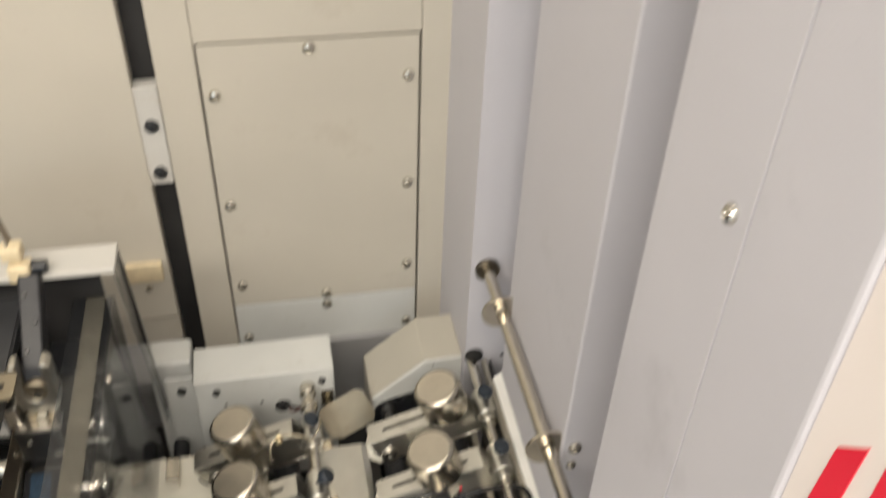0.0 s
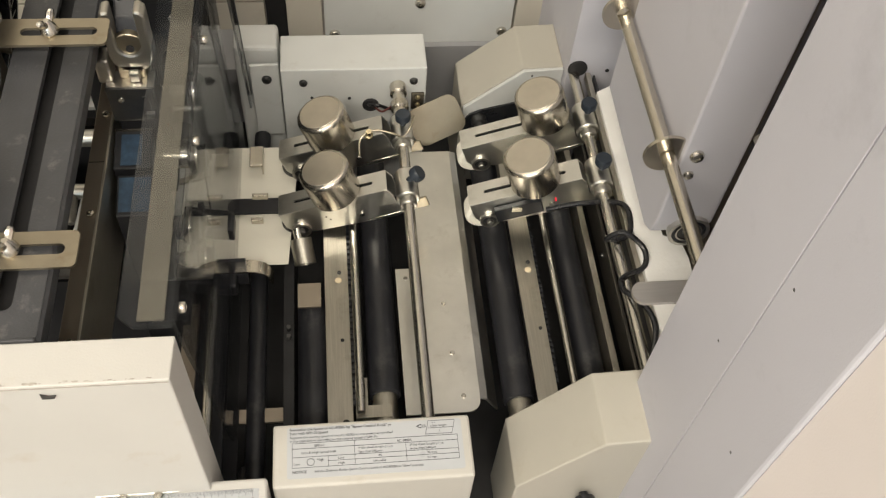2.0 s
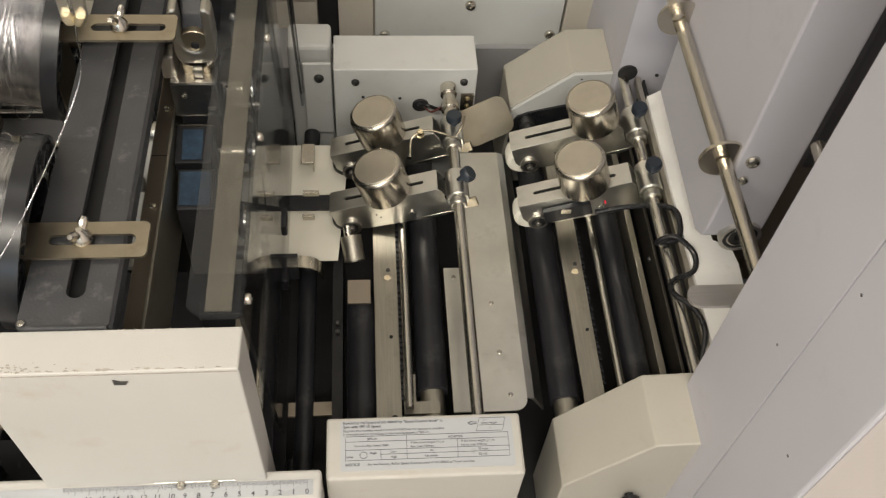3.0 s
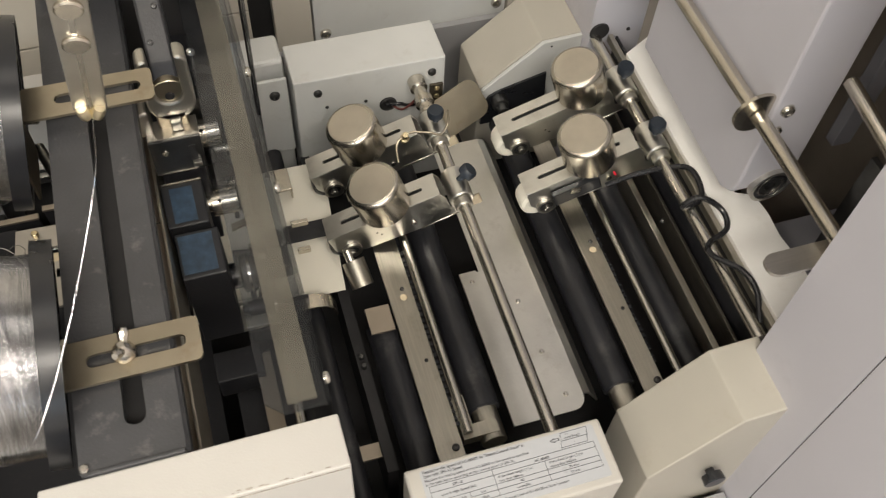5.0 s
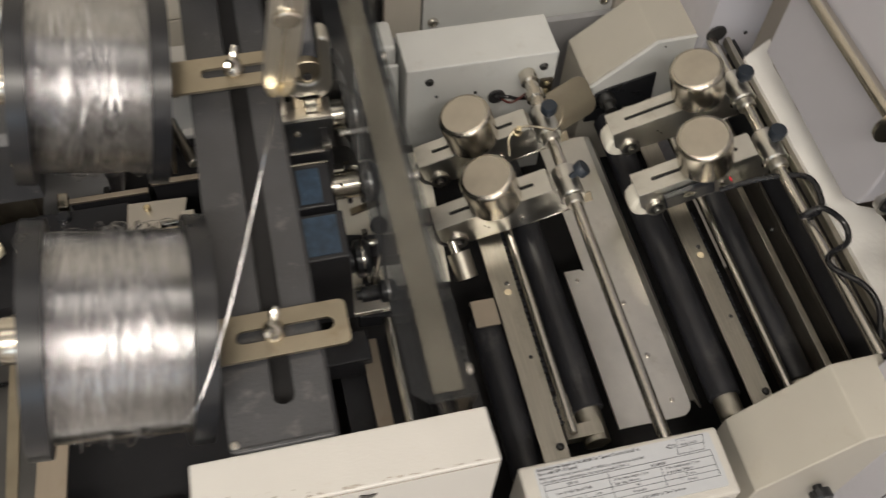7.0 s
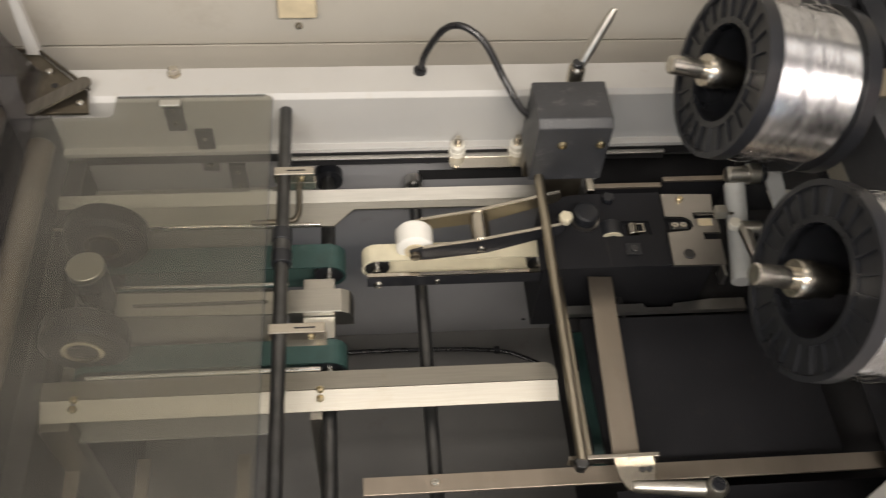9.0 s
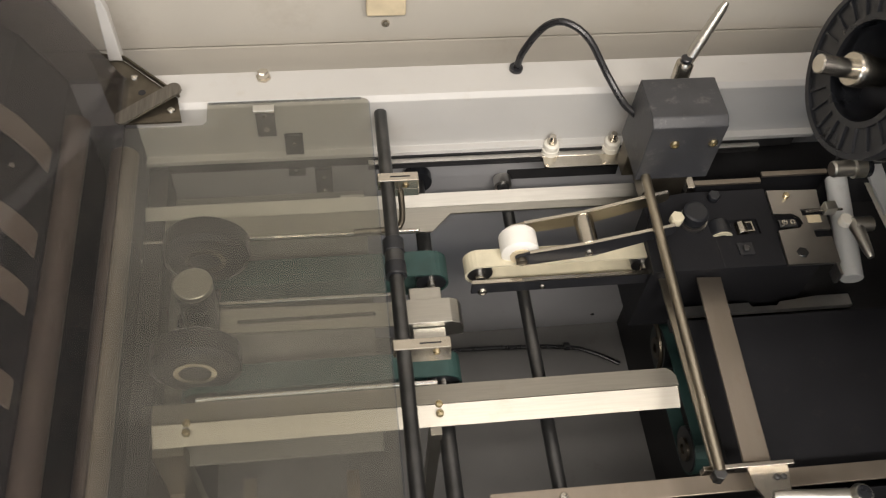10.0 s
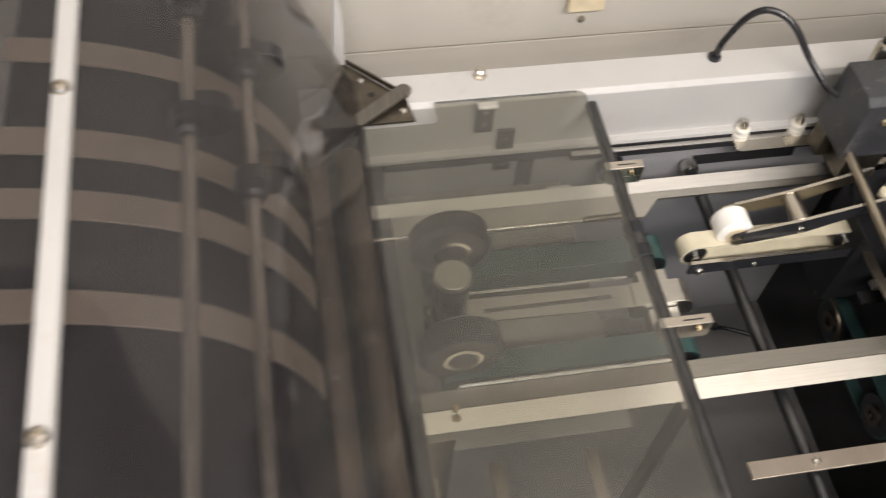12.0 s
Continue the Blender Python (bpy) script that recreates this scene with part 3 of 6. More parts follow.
part("hinge_plate", B(0.022, 0.036, 0.716, 0.719, 0.622, 0.645, bevel=0.0005), OLIVE_STEEL, gb)
screw(gb, (0.029, 0.716, 0.64), (0, -1, 0), 0.003, BRASS)
screw(gb, (0.029, 0.716, 0.629), (0, -1, 0), 0.003, BRASS)
df = bmesh.new()
q = bmesh.new()
slotted(q, rounded(0.018, 0.077, 0.0, 0.045, 0.012), [], 0, 0.0018)
join(df, q, Matrix.Translation((0.052, 0.7, 0.612)) @ Matrix.Rotation(radians(60), 4, "X") @ Matrix.Rotation(radians(24), 4, "Z") @ Matrix.Translation((-0.0475, -0.016, 0)))
part("deflector", df, TARNISH, gb, "rounded sheet steel deflector")
gw = thing("gear_box_wire", (-0.02, 0.71, 0.62), "black and red wires out of the gear box", "wire")
part("black_wire", sweep(bmesh.new(), spline([(-0.022, 0.72, 0.63), (-0.024, 0.71, 0.636), (-0.014, 0.705, 0.64), (-0.004, 0.708, 0.632), (0.002, 0.7, 0.64)], 6), 0.0018, 8), CABLE, gw)
part("red_wire", sweep(bmesh.new(), spline([(-0.02, 0.72, 0.626), (-0.012, 0.708, 0.628), (-0.006, 0.704, 0.634), (0.003, 0.702, 0.645)], 6), 0.0011, 8), RED_WIRE, gw)
side = thing("side_cover", (-0.142, 0.77, 0.5), "grey painted small side cover with hinged plate", "machine cover")
part("housing", B(-0.166, -0.119, 0.754, 0.793, 0.5, 0.68, bevel=0.004), PAINT_GREY, side)
part("hinged_plate", B(-0.15, -0.119, 0.741, 0.745, 0.56, 0.667, bevel=0.0012), PAINT_GREY, side)
screw(side, (-0.133, 0.741, 0.647), (0, -1, 0), 0.0055, DARK_STEEL)

# ---- instruction box ----
lb = thing("instruction_box", (-0.04, 0.292, 0.5), "beige enamelled box with a printed speed table", "machine cover")
part("housing", B(-0.118, 0.037, 0.266, 0.318, 0.45, 0.683, bevel=0.0025, seg=3), PAINT_IVORY, lb)
part("label_plate", slotted(bmesh.new(), rounded(-0.107, 0.030, 0.2725, 0.3145, 0.002), [], 0.6829, 0.6834), LABEL_PAPER, lb, "pale printed label")
LZ = 0.6836


def line(x0, y0, x1, y1, w=0.0003):
    if abs(x1 - x0) > abs(y1 - y0):
        bm = slotted(bmesh.new(), [(x0, y0 - w / 2), (x1, y1 - w / 2), (x1, y1 + w / 2), (x0, y0 + w / 2)], [], LZ - 0.0003, LZ)
    else:
        bm = slotted(bmesh.new(), [(x0 - w / 2, y0), (x0 + w / 2, y0), (x1 + w / 2, y1), (x1 - w / 2, y1)], [], LZ - 0.0003, LZ)
    return part("printed_line", bm, INK, lb)


for x0, y0, x1, y1 in ((-0.103, 0.301, 0.026, 0.301), (-0.103, 0.2965, 0.026, 0.2965), (-0.103, 0.2895, 0.026, 0.2895), (-0.0755, 0.2855, 0.026, 0.2855),
                       (-0.103, 0.281, 0.026, 0.281), (-0.103, 0.281, -0.103, 0.301), (-0.055, 0.281, -0.055, 0.301), (-0.015, 0.281, -0.015, 0.2965),
                       (0.026, 0.281, 0.026, 0.301), (-0.0755, 0.281, -0.0755, 0.2895), (0.004, 0.3137, 0.025, 0.3137), (0.003, 0.3075, 0.024, 0.3075),
                       (0.001, 0.3025, 0.022, 0.3025), (0.001, 0.3025, 0.004, 0.3137), (0.022, 0.3025, 0.025, 0.3137)):
    line(x0, y0, x1, y1)
for tx, ty, size, bold, s in ((-0.105, 0.3115, 0.0031, 0.00004, 'Regulating the Speed of AC-8000S by "Speed Control Knob" in'), (-0.105, 0.3083, 0.0031, 0.00004, "Sync with SPF-10 Speed"),
                              (-0.105, 0.305, 0.0028, 0, "Regulate the running speed of the AC-8000S to the speeds as specified"),
                              (-0.105, 0.302, 0.0028, 0, "in the table below according to the running speed of SPF-10."), (-0.086, 0.2975, 0.0028, 0.00003, "SPF-10"),
                              (-0.022, 0.2975, 0.0028, 0.00003, "AC-8000S"), (-0.096, 0.292, 0.0028, 0, "Low & High Speed Shift"),
                              (-0.052, 0.2935, 0.0027, 0, "If the sheet length ( l ) is"), (-0.052, 0.2903, 0.0027, 0, "less than 240mm"), (-0.012, 0.2935, 0.0027, 0, "If the sheet length ( l ) is"),
                              (-0.012, 0.2903, 0.0027, 0, "more than 240mm"), (-0.102, 0.283, 0.0028, 0, "Low"), (-0.084, 0.2858, 0.0028, 0, "High"), (-0.068, 0.2865, 0.0027, 0, "Low"),
                              (-0.068, 0.2822, 0.0027, 0, "High"), (-0.037, 0.2865, 0.0027, 0, "40"), (-0.041, 0.2822, 0.0027, 0, "Unusable"), (0.001, 0.2865, 0.0027, 0, "35 max"),
                              (0.001, 0.2822, 0.0027, 0, "32 min"), (-0.103, 0.2765, 0.003, 0.00004, "NOTICE"),
                              (-0.086, 0.2765, 0.0027, 0, 'Set the Delivery Roller Speed Control Level of AC-8000S at "Slow" position'), (0.007, 0.3112, 0.0024, 0, "l ="),
                              (0.0055, 0.3085, 0.0026, 0, "sheet length"), (0.012, 0.304, 0.0026, 0, "l")):
    words("printed_text", s, size, pose(tx, ty, LZ), INK, lb, bold + 0.00002)
part("printed_dial", ring(bmesh.new(), (-0.089, 0.2852, LZ - 0.0003), (-0.089, 0.2852, LZ), 0.0026, 0.003), INK, lb)
part("printed_arrow", slotted(bmesh.new(), [(-0.006, 0.3095), (-0.002, 0.3115), (-0.002, 0.3105), (0.0015, 0.3105), (0.0015, 0.3085), (-0.002, 0.3085), (-0.002, 0.3075)],
                              [[(-0.005, 0.3095), (-0.0024, 0.3085), (-0.0024, 0.3089), (0.001, 0.3089), (0.001, 0.3101), (-0.0024, 0.3101), (-0.0024, 0.3105)]], LZ - 0.0003, LZ), INK, lb)

# ---- front cover of the stitching section and ruler ----
fcov = thing("front_stitch_cover", (-0.24, 0.28, 0.5), "white enamelled cover with scuffed top edge", "machine cover")
part("housing", prism(bmesh.new(), [(0.2655, 0.865), (0.2985, 0.86), (0.2985, 0.5), (0.2655, 0.5)], 0, -0.322, -0.162, bevel=0.0012), PAINT_WHITE, fcov)
part("seam", B(-0.321, -0.163, 0.2648, 0.2653, 0.8626, 0.8631), SCUFF, fcov)
part("paint_chip", slotted(bmesh.new(), [(-0.238, 0.2), (-0.231, 0.2), (-0.229, 0.204), (-0.233, 0.2035), (-0.238, 0.206)], [], 0, 0.0006), DARK_STEEL, fcov, "dark paint chip").matrix_basis = \
    Matrix.Translation((0, -0.0148, 0.85 - 0.5)) @ Matrix.Rotation(radians(90), 4, "X") @ Matrix.Translation((0, -0.2 + 0.28, 0.5))
chip_rnd = random.Random(5)
grime = bmesh.new()
for k in range(125):
    cx = -0.319 + abs(chip_rnd.gauss(0, 1)) * 0.022 if k < 95 else chip_rnd.uniform(-0.3, -0.165)
    cy = 0.2668 + abs(chip_rnd.gauss(0, 1)) * (0.0035 if k < 95 else 0.0007)
    if cx > -0.166:
        continue
    r_, zt = chip_rnd.uniform(0.0002, 0.0009), 0.86505 - (cy - 0.2655) * 0.1515
    ring_ = [grime.verts.new((cx + r_ * chip_rnd.uniform(0.5, 1.5) * math.cos(a_) * (1.4 if k < 95 else 2.6), cy + r_ * chip_rnd.uniform(0.4, 1.1) * math.sin(a_), zt)) for a_ in (0, 1.1, 2.2, 3.3, 4.4, 5.4)]
    grime.faces.new(ring_)
r_ = bmesh.ops.extrude_face_region(grime, geom=grime.faces[:])
bmesh.ops.translate(grime, vec=(0, 0, 0.00012), verts=[v for v in r_["geom"] if isinstance(v, bmesh.types.BMVert)])
tagged(part("grime", grime, SCUFF, fcov, "grey grime specks along the worn edge"), kind="stuff")
rl = thing("ruler_ledge", (-0.3, 0.26, 0.45), "white enamelled ledge with a printed millimetre ruler", "ruler")
part("ledge", B(-0.62, -0.121, 0.2475, 0.273, 0.45, 0.69, bevel=0.003, seg=3), PAINT_WHITE, rl)
part("scale_strip", B(-0.45, -0.127, 0.2525, 0.2645, 0.6898, 0.6904), LABEL_PAPER, rl)
tick = bmesh.new()
for k in range(180):
    x = -0.1315 - 0.001 * k
    d = 0.0062 if k % 10 == 0 else 0.0046 if k % 5 == 0 else 0.0032
    box(tick, x - 0.00009, x + 0.00009, 0.2645 - d, 0.2645, 0.6904, 0.6907)
tagged(part("tick_marks", tick, INK, rl), kind="stuff")
for k in range(17):
    words("numeral", str(k), 0.0056, pose(-0.1315 - 0.01 * k, 0.2532, 0.6907), INK, rl, 0.00005, "CENTER")
part("stop_plate", B(-0.245, -0.185, 0.2648, 0.2685, 0.69, 0.692, bevel=0.0005), ZINC, rl)
for sx in (-0.225, -0.2):
    screw(rl, (sx, 0.2625, 0.692), (0, 0, 1), 0.0035)

# ---- transfer rollers ----


def roller(x, r, z, y0, y1, stub, name="rubber_roller"):
    t = thing(name, (x, (y0 + y1) / 2, z - r), "black rubber transfer roller on a steel shaft", "roller", "transfer rollers")
    part("sleeve", R((x, y0, z), (x, y1, z), r, 28, 0.0012), RUBBER, t)
    part("journal", R((x, y0 - stub, z), (x, y0 + 0.001, z), r * 0.78, 20), STEEL_Y, t)
    return t


roller(-0.09, 0.0145, 0.584, 0.34, 0.492, 0.02)
roller(-0.025, 0.0148, 0.586, 0.385, 0.70, 0.03)
roller(0.099, 0.0145, 0.586, 0.372, 0.70, 0.02)
roller(0.171, 0.0145, 0.586, 0.372, 0.70, 0.02)
roller(-0.145, 0.009, 0.56, 0.3, 0.74, 0.02, "idler_roller")
for x0, x1, y0, y1, z in ((-0.0775, -0.0545, 0.343, 0.70, 0.5995), (0.113, 0.133, 0.352, 0.70, 0.604)):
    g = thing("guide_strip", ((x0 + x1) / 2, 0.5, z - 0.004), "flat worn steel guide strip between rollers", "guide strip", "guide strips")
    part("strip", B(x0, x1, y0, y1, z - 0.0025, z, bevel=0.0005), STEEL_Y, g)
    teeth = bmesh.new()
    for k in range(34):
        y = y0 + 0.03 + k * 0.0062 + random.uniform(-0.001, 0.001)
        box(teeth, x1 - 0.0005, x1 + 0.002 + random.uniform(0, 0.0015), y, y + 0.0035, z - 0.004, z - 0.0005)
    tagged(part("brush_edge", teeth, RUBBER, g, "ragged black brush edge"), kind="stuff")
    mx = (x0 + x1) / 2
    screw(g, (mx + 0.003, 0.517, z), (0, 0, 1), 0.0022, DARK_STEEL)
    part("stain", R((mx + 0.002, 0.508, z - 0.001), (mx + 0.002, 0.508, z + 0.0004), 0.0035, 16), YELLOWED, g)
    screw(g, (mx + 0.005, y0 + 0.012, z), (0, 0, 1), 0.0035, DARK_STEEL)
    screw(g, (mx + 0.004, 0.44, z), (0, 0, 1), 0.0018, INNER_BLACK)
for x, y0, y1, r in ((-0.0475, 0.362, 0.70, 0.0042), (0.1495, 0.362, 0.70, 0.0042)):
    solid("thin_guide_rod", R((x, y0, 0.604), (x, y1, 0.604), r), CHROME, "thin polished steel guide rod", "rod", "guide rods")
solid("rod_holder", prism(bmesh.new(), [(-0.052, 0.36), (-0.02, 0.36), (-0.02, 0.372), (-0.041, 0.372), (-0.041, 0.40), (-0.052, 0.40)], 2, 0.586, 0.598), STEEL_Y, "bent steel rod holder", "bracket")
solid("flat_bar", B(0.186, 0.1925, 0.36, 0.70, 0.585, 0.612, bevel=0.0006), STEEL_Y, "dark flat steel bar beside roller", "bar")
eb = thing("edge_bar", (0.207, 0.52, 0.6), "narrow steel edge bar under the deck", "bar")
part("strip", B(0.2035, 0.2088, 0.346, 0.70, 0.678, 0.687, bevel=0.0008), STEEL_Y, eb)
part("dark_web", B(0.2125, 0.2145, 0.347, 0.699, 0.53, 0.6835), BLACK_PLATE, eb)
lbar = thing("lower_bar", (0.205, 0.52, 0.59), "narrow dark steel bar beside the deck", "bar")
part("bar", B(0.2035, 0.2065, 0.352, 0.70, 0.59, 0.622, bevel=0.0005), DARK_BAR, lbar)
for y_ in (0.365, 0.52, 0.685):
    screw(lbar, (0.2035, y_, 0.606), (-1, 0, 0), 0.0028, DARK_STEEL)
solid("stop_plate", prism(bmesh.new(), [(0.474, 0.607), (0.5, 0.6085), (0.502, 0.6), (0.4995, 0.6), (0.498, 0.6065), (0.474, 0.605)], 0, -0.103, -0.081), TAN_STEEL, "bent bright steel stop plate", "plate")
pl = thing("transfer_plate", (0.03, 0.53, 0.59), "brushed steel transfer plate with rounded corner", "plate")
out = [(-0.0075, 0.359), (0.049, 0.359)] + [(0.049 + 0.012 * math.sin(radians(a)), 0.371 - 0.012 * math.cos(radians(a))) for a in (15, 30, 45, 60, 75)] + \
      [(0.061, 0.372), (0.061, 0.672), (0.012, 0.672), (0.012, 0.516), (-0.0075, 0.516)]
part("sheet", slotted(bmesh.new(), out, [], 0.5985, 0.6), ZINC, pl)
part("raised_tab", slotted(bmesh.new(), [(-0.0075, 0.3585), (0.009, 0.3585), (0.009, 0.517), (-0.0075, 0.517)], [], 0.6002, 0.6014), ZINC, pl)
part("folded_side", prism(bmesh.new(), [(0.061, 0.6), (0.068, 0.5975), (0.08, 0.575), (0.079, 0.573), (0.0665, 0.5955), (0.061, 0.5985)], 1, 0.372, 0.672), ZINC, pl)
for sx, sy in ((0.002, 0.506), (0.037, 0.475), (0.046, 0.375), (0.04, 0.42)):
    part("dimple", R((sx, sy, 0.599), (sx, sy, 0.602), 0.0022, 12), CHROME, pl)

# ---- paper sheet running out under the guard ----


def paper_sheet():
    t = bmesh.new()
    nx, ny = 20, 10
    grid = []
    for up in (0, 1):
        rows = []
        for i in range(nx + 1):
            rows.append([])
            for j in range(ny + 1):
                y = 0.533 + 0.156 * j / ny
                x = -0.252 + (0.139 + 0.012 * j / ny) * i / nx
                rows[-1].append(t.verts.new((x, y, 0.5946 + 0.0006 * math.sin(j * 0.7 + x * 30) + 0.002 * max(0, i / nx - 0.6) * math.sin(j * 0.9) + 0.0003 * up)))
        grid.append(rows)
    for up, rows in enumerate(grid):
        for i in range(nx):
            for j in range(ny):
                q = (rows[i][j], rows[i + 1][j], rows[i + 1][j + 1], rows[i][j + 1])
                t.faces.new(q if up else q[::-1]).smooth = True
    lo, hi = grid
    rim = [(i, 0) for i in range(nx + 1)] + [(nx, j) for j in range(1, ny + 1)] + [(i, ny) for i in range(nx - 1, -1, -1)] + [(0, j) for j in range(ny - 1, 0, -1)]
    for (a, b), (c, d) in zip(rim, rim[1:] + rim[:1]):
        t.faces.new((lo[a][b], lo[c][d], hi[c][d], hi[a][b]))
    return t


solid("paper_sheet", paper_sheet(), PAPER, "cream paper sheet running under the clear guard", "paper")
strap = thing("hold_down_strap", (-0.16, 0.605, 0.597), "black flat strap holding down the paper", "strap")
part("band", slotted(bmesh.new(), [(-0.1, 0.595), (-0.1, 0.6145)] + [(-0.165 - 0.0098 * math.sin(radians(a_)), 0.6048 + 0.0098 * math.cos(radians(a_))) for a_ in range(0, 181, 15)], [], 0.598, 0.6), BLACK_PLATE, strap)
part("band_end", B(-0.1, -0.096, 0.595, 0.6145, 0.588, 0.6, bevel=0.0005), BLACK_PLATE, strap)

# ---- weighted lever arms ----
hub_rod1 = solid("lever_rod", R((0.007, 0.319, 0.655), (0.007, 0.719, 0.655), 0.0055), CHROME, "polished steel rod carrying weighted levers", "rod", "lever rods")
hub_rod2 = solid("lever_rod", R((0.193, 0.346, 0.68), (0.193, 0.706, 0.68), 0.0055), CHROME, "polished steel rod carrying weighted levers", "rod", "lever rods")
collar = bmesh.new()
lathe(collar, (0.007, 0.67, 0.655), (0.007, 0.7185, 0.655), [(0, 0.008), (0.004, 0.0085), (0.006, 0.007), (0.012, 0.007), (0.014, 0.0095), (0.022, 0.0095), (0.024, 0.0065), (0.034, 0.0065), (0.036, 0.009), (0.048, 0.009)], 20)
solid("rod_collar", collar, NICKEL, "stepped nickel collar on the lever rod", "collar")


def lever_arm(at, slope, weight_x, tip, label, lean=0.005):
    """A sheet steel channel that swings on its rod, with a round weight and a wheel at its tip; x runs towards the rod."""
    t = thing("weighted_lever", (0, 0, 0), label, "lever", "weighted levers")
    top = rounded(-0.128, -0.016, -0.0125, 0.0125, 0.002, 3)
    sl = rounded(-0.112, -0.03, -0.0019, 0.0019, 0.0018, 4)
    part("channel_top", slotted(bmesh.new(), top, [sl], 0.0165, 0.018), ZINC, t)
    prof = [(-0.128, 0.0175), (-0.016, 0.0175), (-0.0125, 0.008), (-0.0125, -0.008), (-0.006, -0.014), (-0.006, -0.021), (-0.02, -0.0245), (-0.1, -0.0195), (-0.122, -0.013), (-0.128, -0.003)]
    part("channel_side", prism(bmesh.new(), prof, 1, -0.0128, -0.0114, bevel=0.0003), ZINC, t)
    part("channel_side", prism(bmesh.new(), prof, 1, 0.0114, 0.0128, bevel=0.0003), ZINC, t)
    # Black sheet under the slot: the shade inside the channel, put in as colour.
    part("slot_shade", B(-0.122, -0.02, -0.009, 0.009, 0.013, 0.0145), INNER_BLACK, t)
    w = bmesh.new()
    lathe(w, (weight_x, 0, 0.0182), (weight_x, 0, 0.0555), [(0, 0.0235), (0.0012, 0.025), (0.033, 0.025), (0.0355, 0.0242), (0.0369, 0.0226), (0.0373, 0.021)], 48)
    wt = part("weight", w, NICKEL, t, "satin nickel cylinder weight")
    part("turned_face", lathe(bmesh.new(), (weight_x, 0, 0.0555), (weight_x, 0, 0.0558), [(0, 0.0208), (0.0003, 0.0205)], 48), TURNED, wt)
    part("hub", R((0, -0.0165, 0), (0, 0.0165, 0), 0.0115, 28, 0.001), ZINC, t)
    part("hub_collar", R((0, -0.025, 0), (0, -0.0167, 0), 0.0085, 24, 0.001), ALUMINIUM, t)
    kn = bmesh.new()
    lathe(kn, (0.004, 0, 0.009), (0.004 + lean, 0, 0.027 - 0.4 * max(lean - 0.005, 0)), [(0, 0.003), (0.008, 0.003), (0.009, 0.0078), (0.015, 0.0082), (0.017, 0.007)], 14)
    part("thumb_screw", kn, BLUE_KNOB, t, "blue-black plastic thumb screw")
    wx, wr = (-0.1195, 0.0182) if tip == "wheel" else (-0.117, 0.0165)
    wh = part("wheel", lathe(bmesh.new(), (wx, -0.011, -0.007), (wx, 0.011, -0.007), [(0, wr - 0.004), (0.002, wr - 0.001), (0.005, wr), (0.017, wr), (0.02, wr - 0.001), (0.022, wr - 0.004)], 28),
         WHITE_PLASTIC if tip == "wheel" else RUBBER, t)
    part("axle_washer", ring(bmesh.new(), (-0.114, -0.016, -0.010), (-0.114, -0.0125, -0.010), 0.0072, 0.0098, 28), GREY_STEEL, wh)
    part("bearing_face", R((-0.114, -0.0145, -0.010), (-0.114, -0.0125, -0.010), 0.0071, 24), DARK_STEEL, wh)
    part("axle_nut", R((-0.114, -0.019, -0.010), (-0.114, -0.0145, -0.010), 0.0032, 12), GREY_STEEL, wh)
    part("rivet", R((-0.05, -0.0145, -0.009), (-0.05, -0.0128, -0.009), 0.003, 12), CHROME, t)
    part("lower_pin", R((-0.045, -0.02, -0.0115), (-0.005, -0.02, -0.0105), 0.0007, 6), CHROME, t)
    part("tail_lug", B(0.004, 0.017, -0.0135, -0.011, -0.02, -0.006, bevel=0.0008), TARNISH, t)
    for px, pz in ((-0.085, -0.001), (-0.082, -0.006)):
        part("pin_hole", R((px, -0.0133, pz), (px, -0.0127, pz), 0.0009, 8), INNER_BLACK, t)
    t.matrix_basis = pose(*at, 0, -slope, 0)
    return t


la1 = lever_arm((0.007, 0.653, 0.654), 18, -0.0695, "black", "galvanised lever with nickel weight and thumb screw")
la2 = lever_arm((0.007, 0.579, 0.654), 18, -0.0675, "black", "galvanised lever with nickel weight and steel knob", 0.02)
la3 = lever_arm((0.193, 0.638, 0.68), 19, -0.0385, "wheel", "galvanised lever with nickel weight and white wheel")
la4 = lever_arm((0.193, 0.564, 0.68), 19, -0.060, "wheel", "galvanised lever with nickel weight and sensor")
kb = thing("lever_tip_knob", (-0.1, 0.55, 0.6), "knurled steel knob at a lever tip", "knob")
part("stem", R((-0.104, 0.568, 0.612), (-0.1, 0.545, 0.598), 0.0045), CHROME, kb)
part("barrel", ring(bmesh.new(), (-0.1, 0.556, 0.605), (-0.096, 0.534, 0.592), 0.0072, 0.0108), RAIL_ALU, kb)
part("core", R((-0.1, 0.555, 0.6045), (-0.097, 0.54, 0.5955), 0.0071), DARK_STEEL, kb)
sensor = thing("lever_sensor", (0.1, 0.546, 0.63), "black sensor with red lamp on a lever", "sensor")
part("block", B(0.098, 0.145, 0.5445, 0.5505, 0.637, 0.655, bevel=0.001), BLACK_PLASTIC, sensor).rotation_euler = (0, radians(-19), 0)
part("lamp", R((0.148, 0.545, 0.672), (0.148, 0.5405, 0.672), 0.001, 10), RED, sensor)
part("contact", B(0.107, 0.117, 0.543, 0.5445, 0.654, 0.66), CHROME, sensor)
cab = spline([(0.14, 0.54, 0.66), (0.175, 0.537, 0.672), (0.205, 0.52, 0.69), (0.208, 0.495, 0.69), (0.2, 0.483, 0.687), (0.182, 0.48, 0.69), (0.195, 0.478, 0.702), (0.212, 0.465, 0.695), (0.21, 0.448, 0.69),
              (0.19, 0.44, 0.686), (0.186, 0.425, 0.69), (0.2, 0.405, 0.694), (0.206, 0.385, 0.69), (0.2, 0.36, 0.68)])
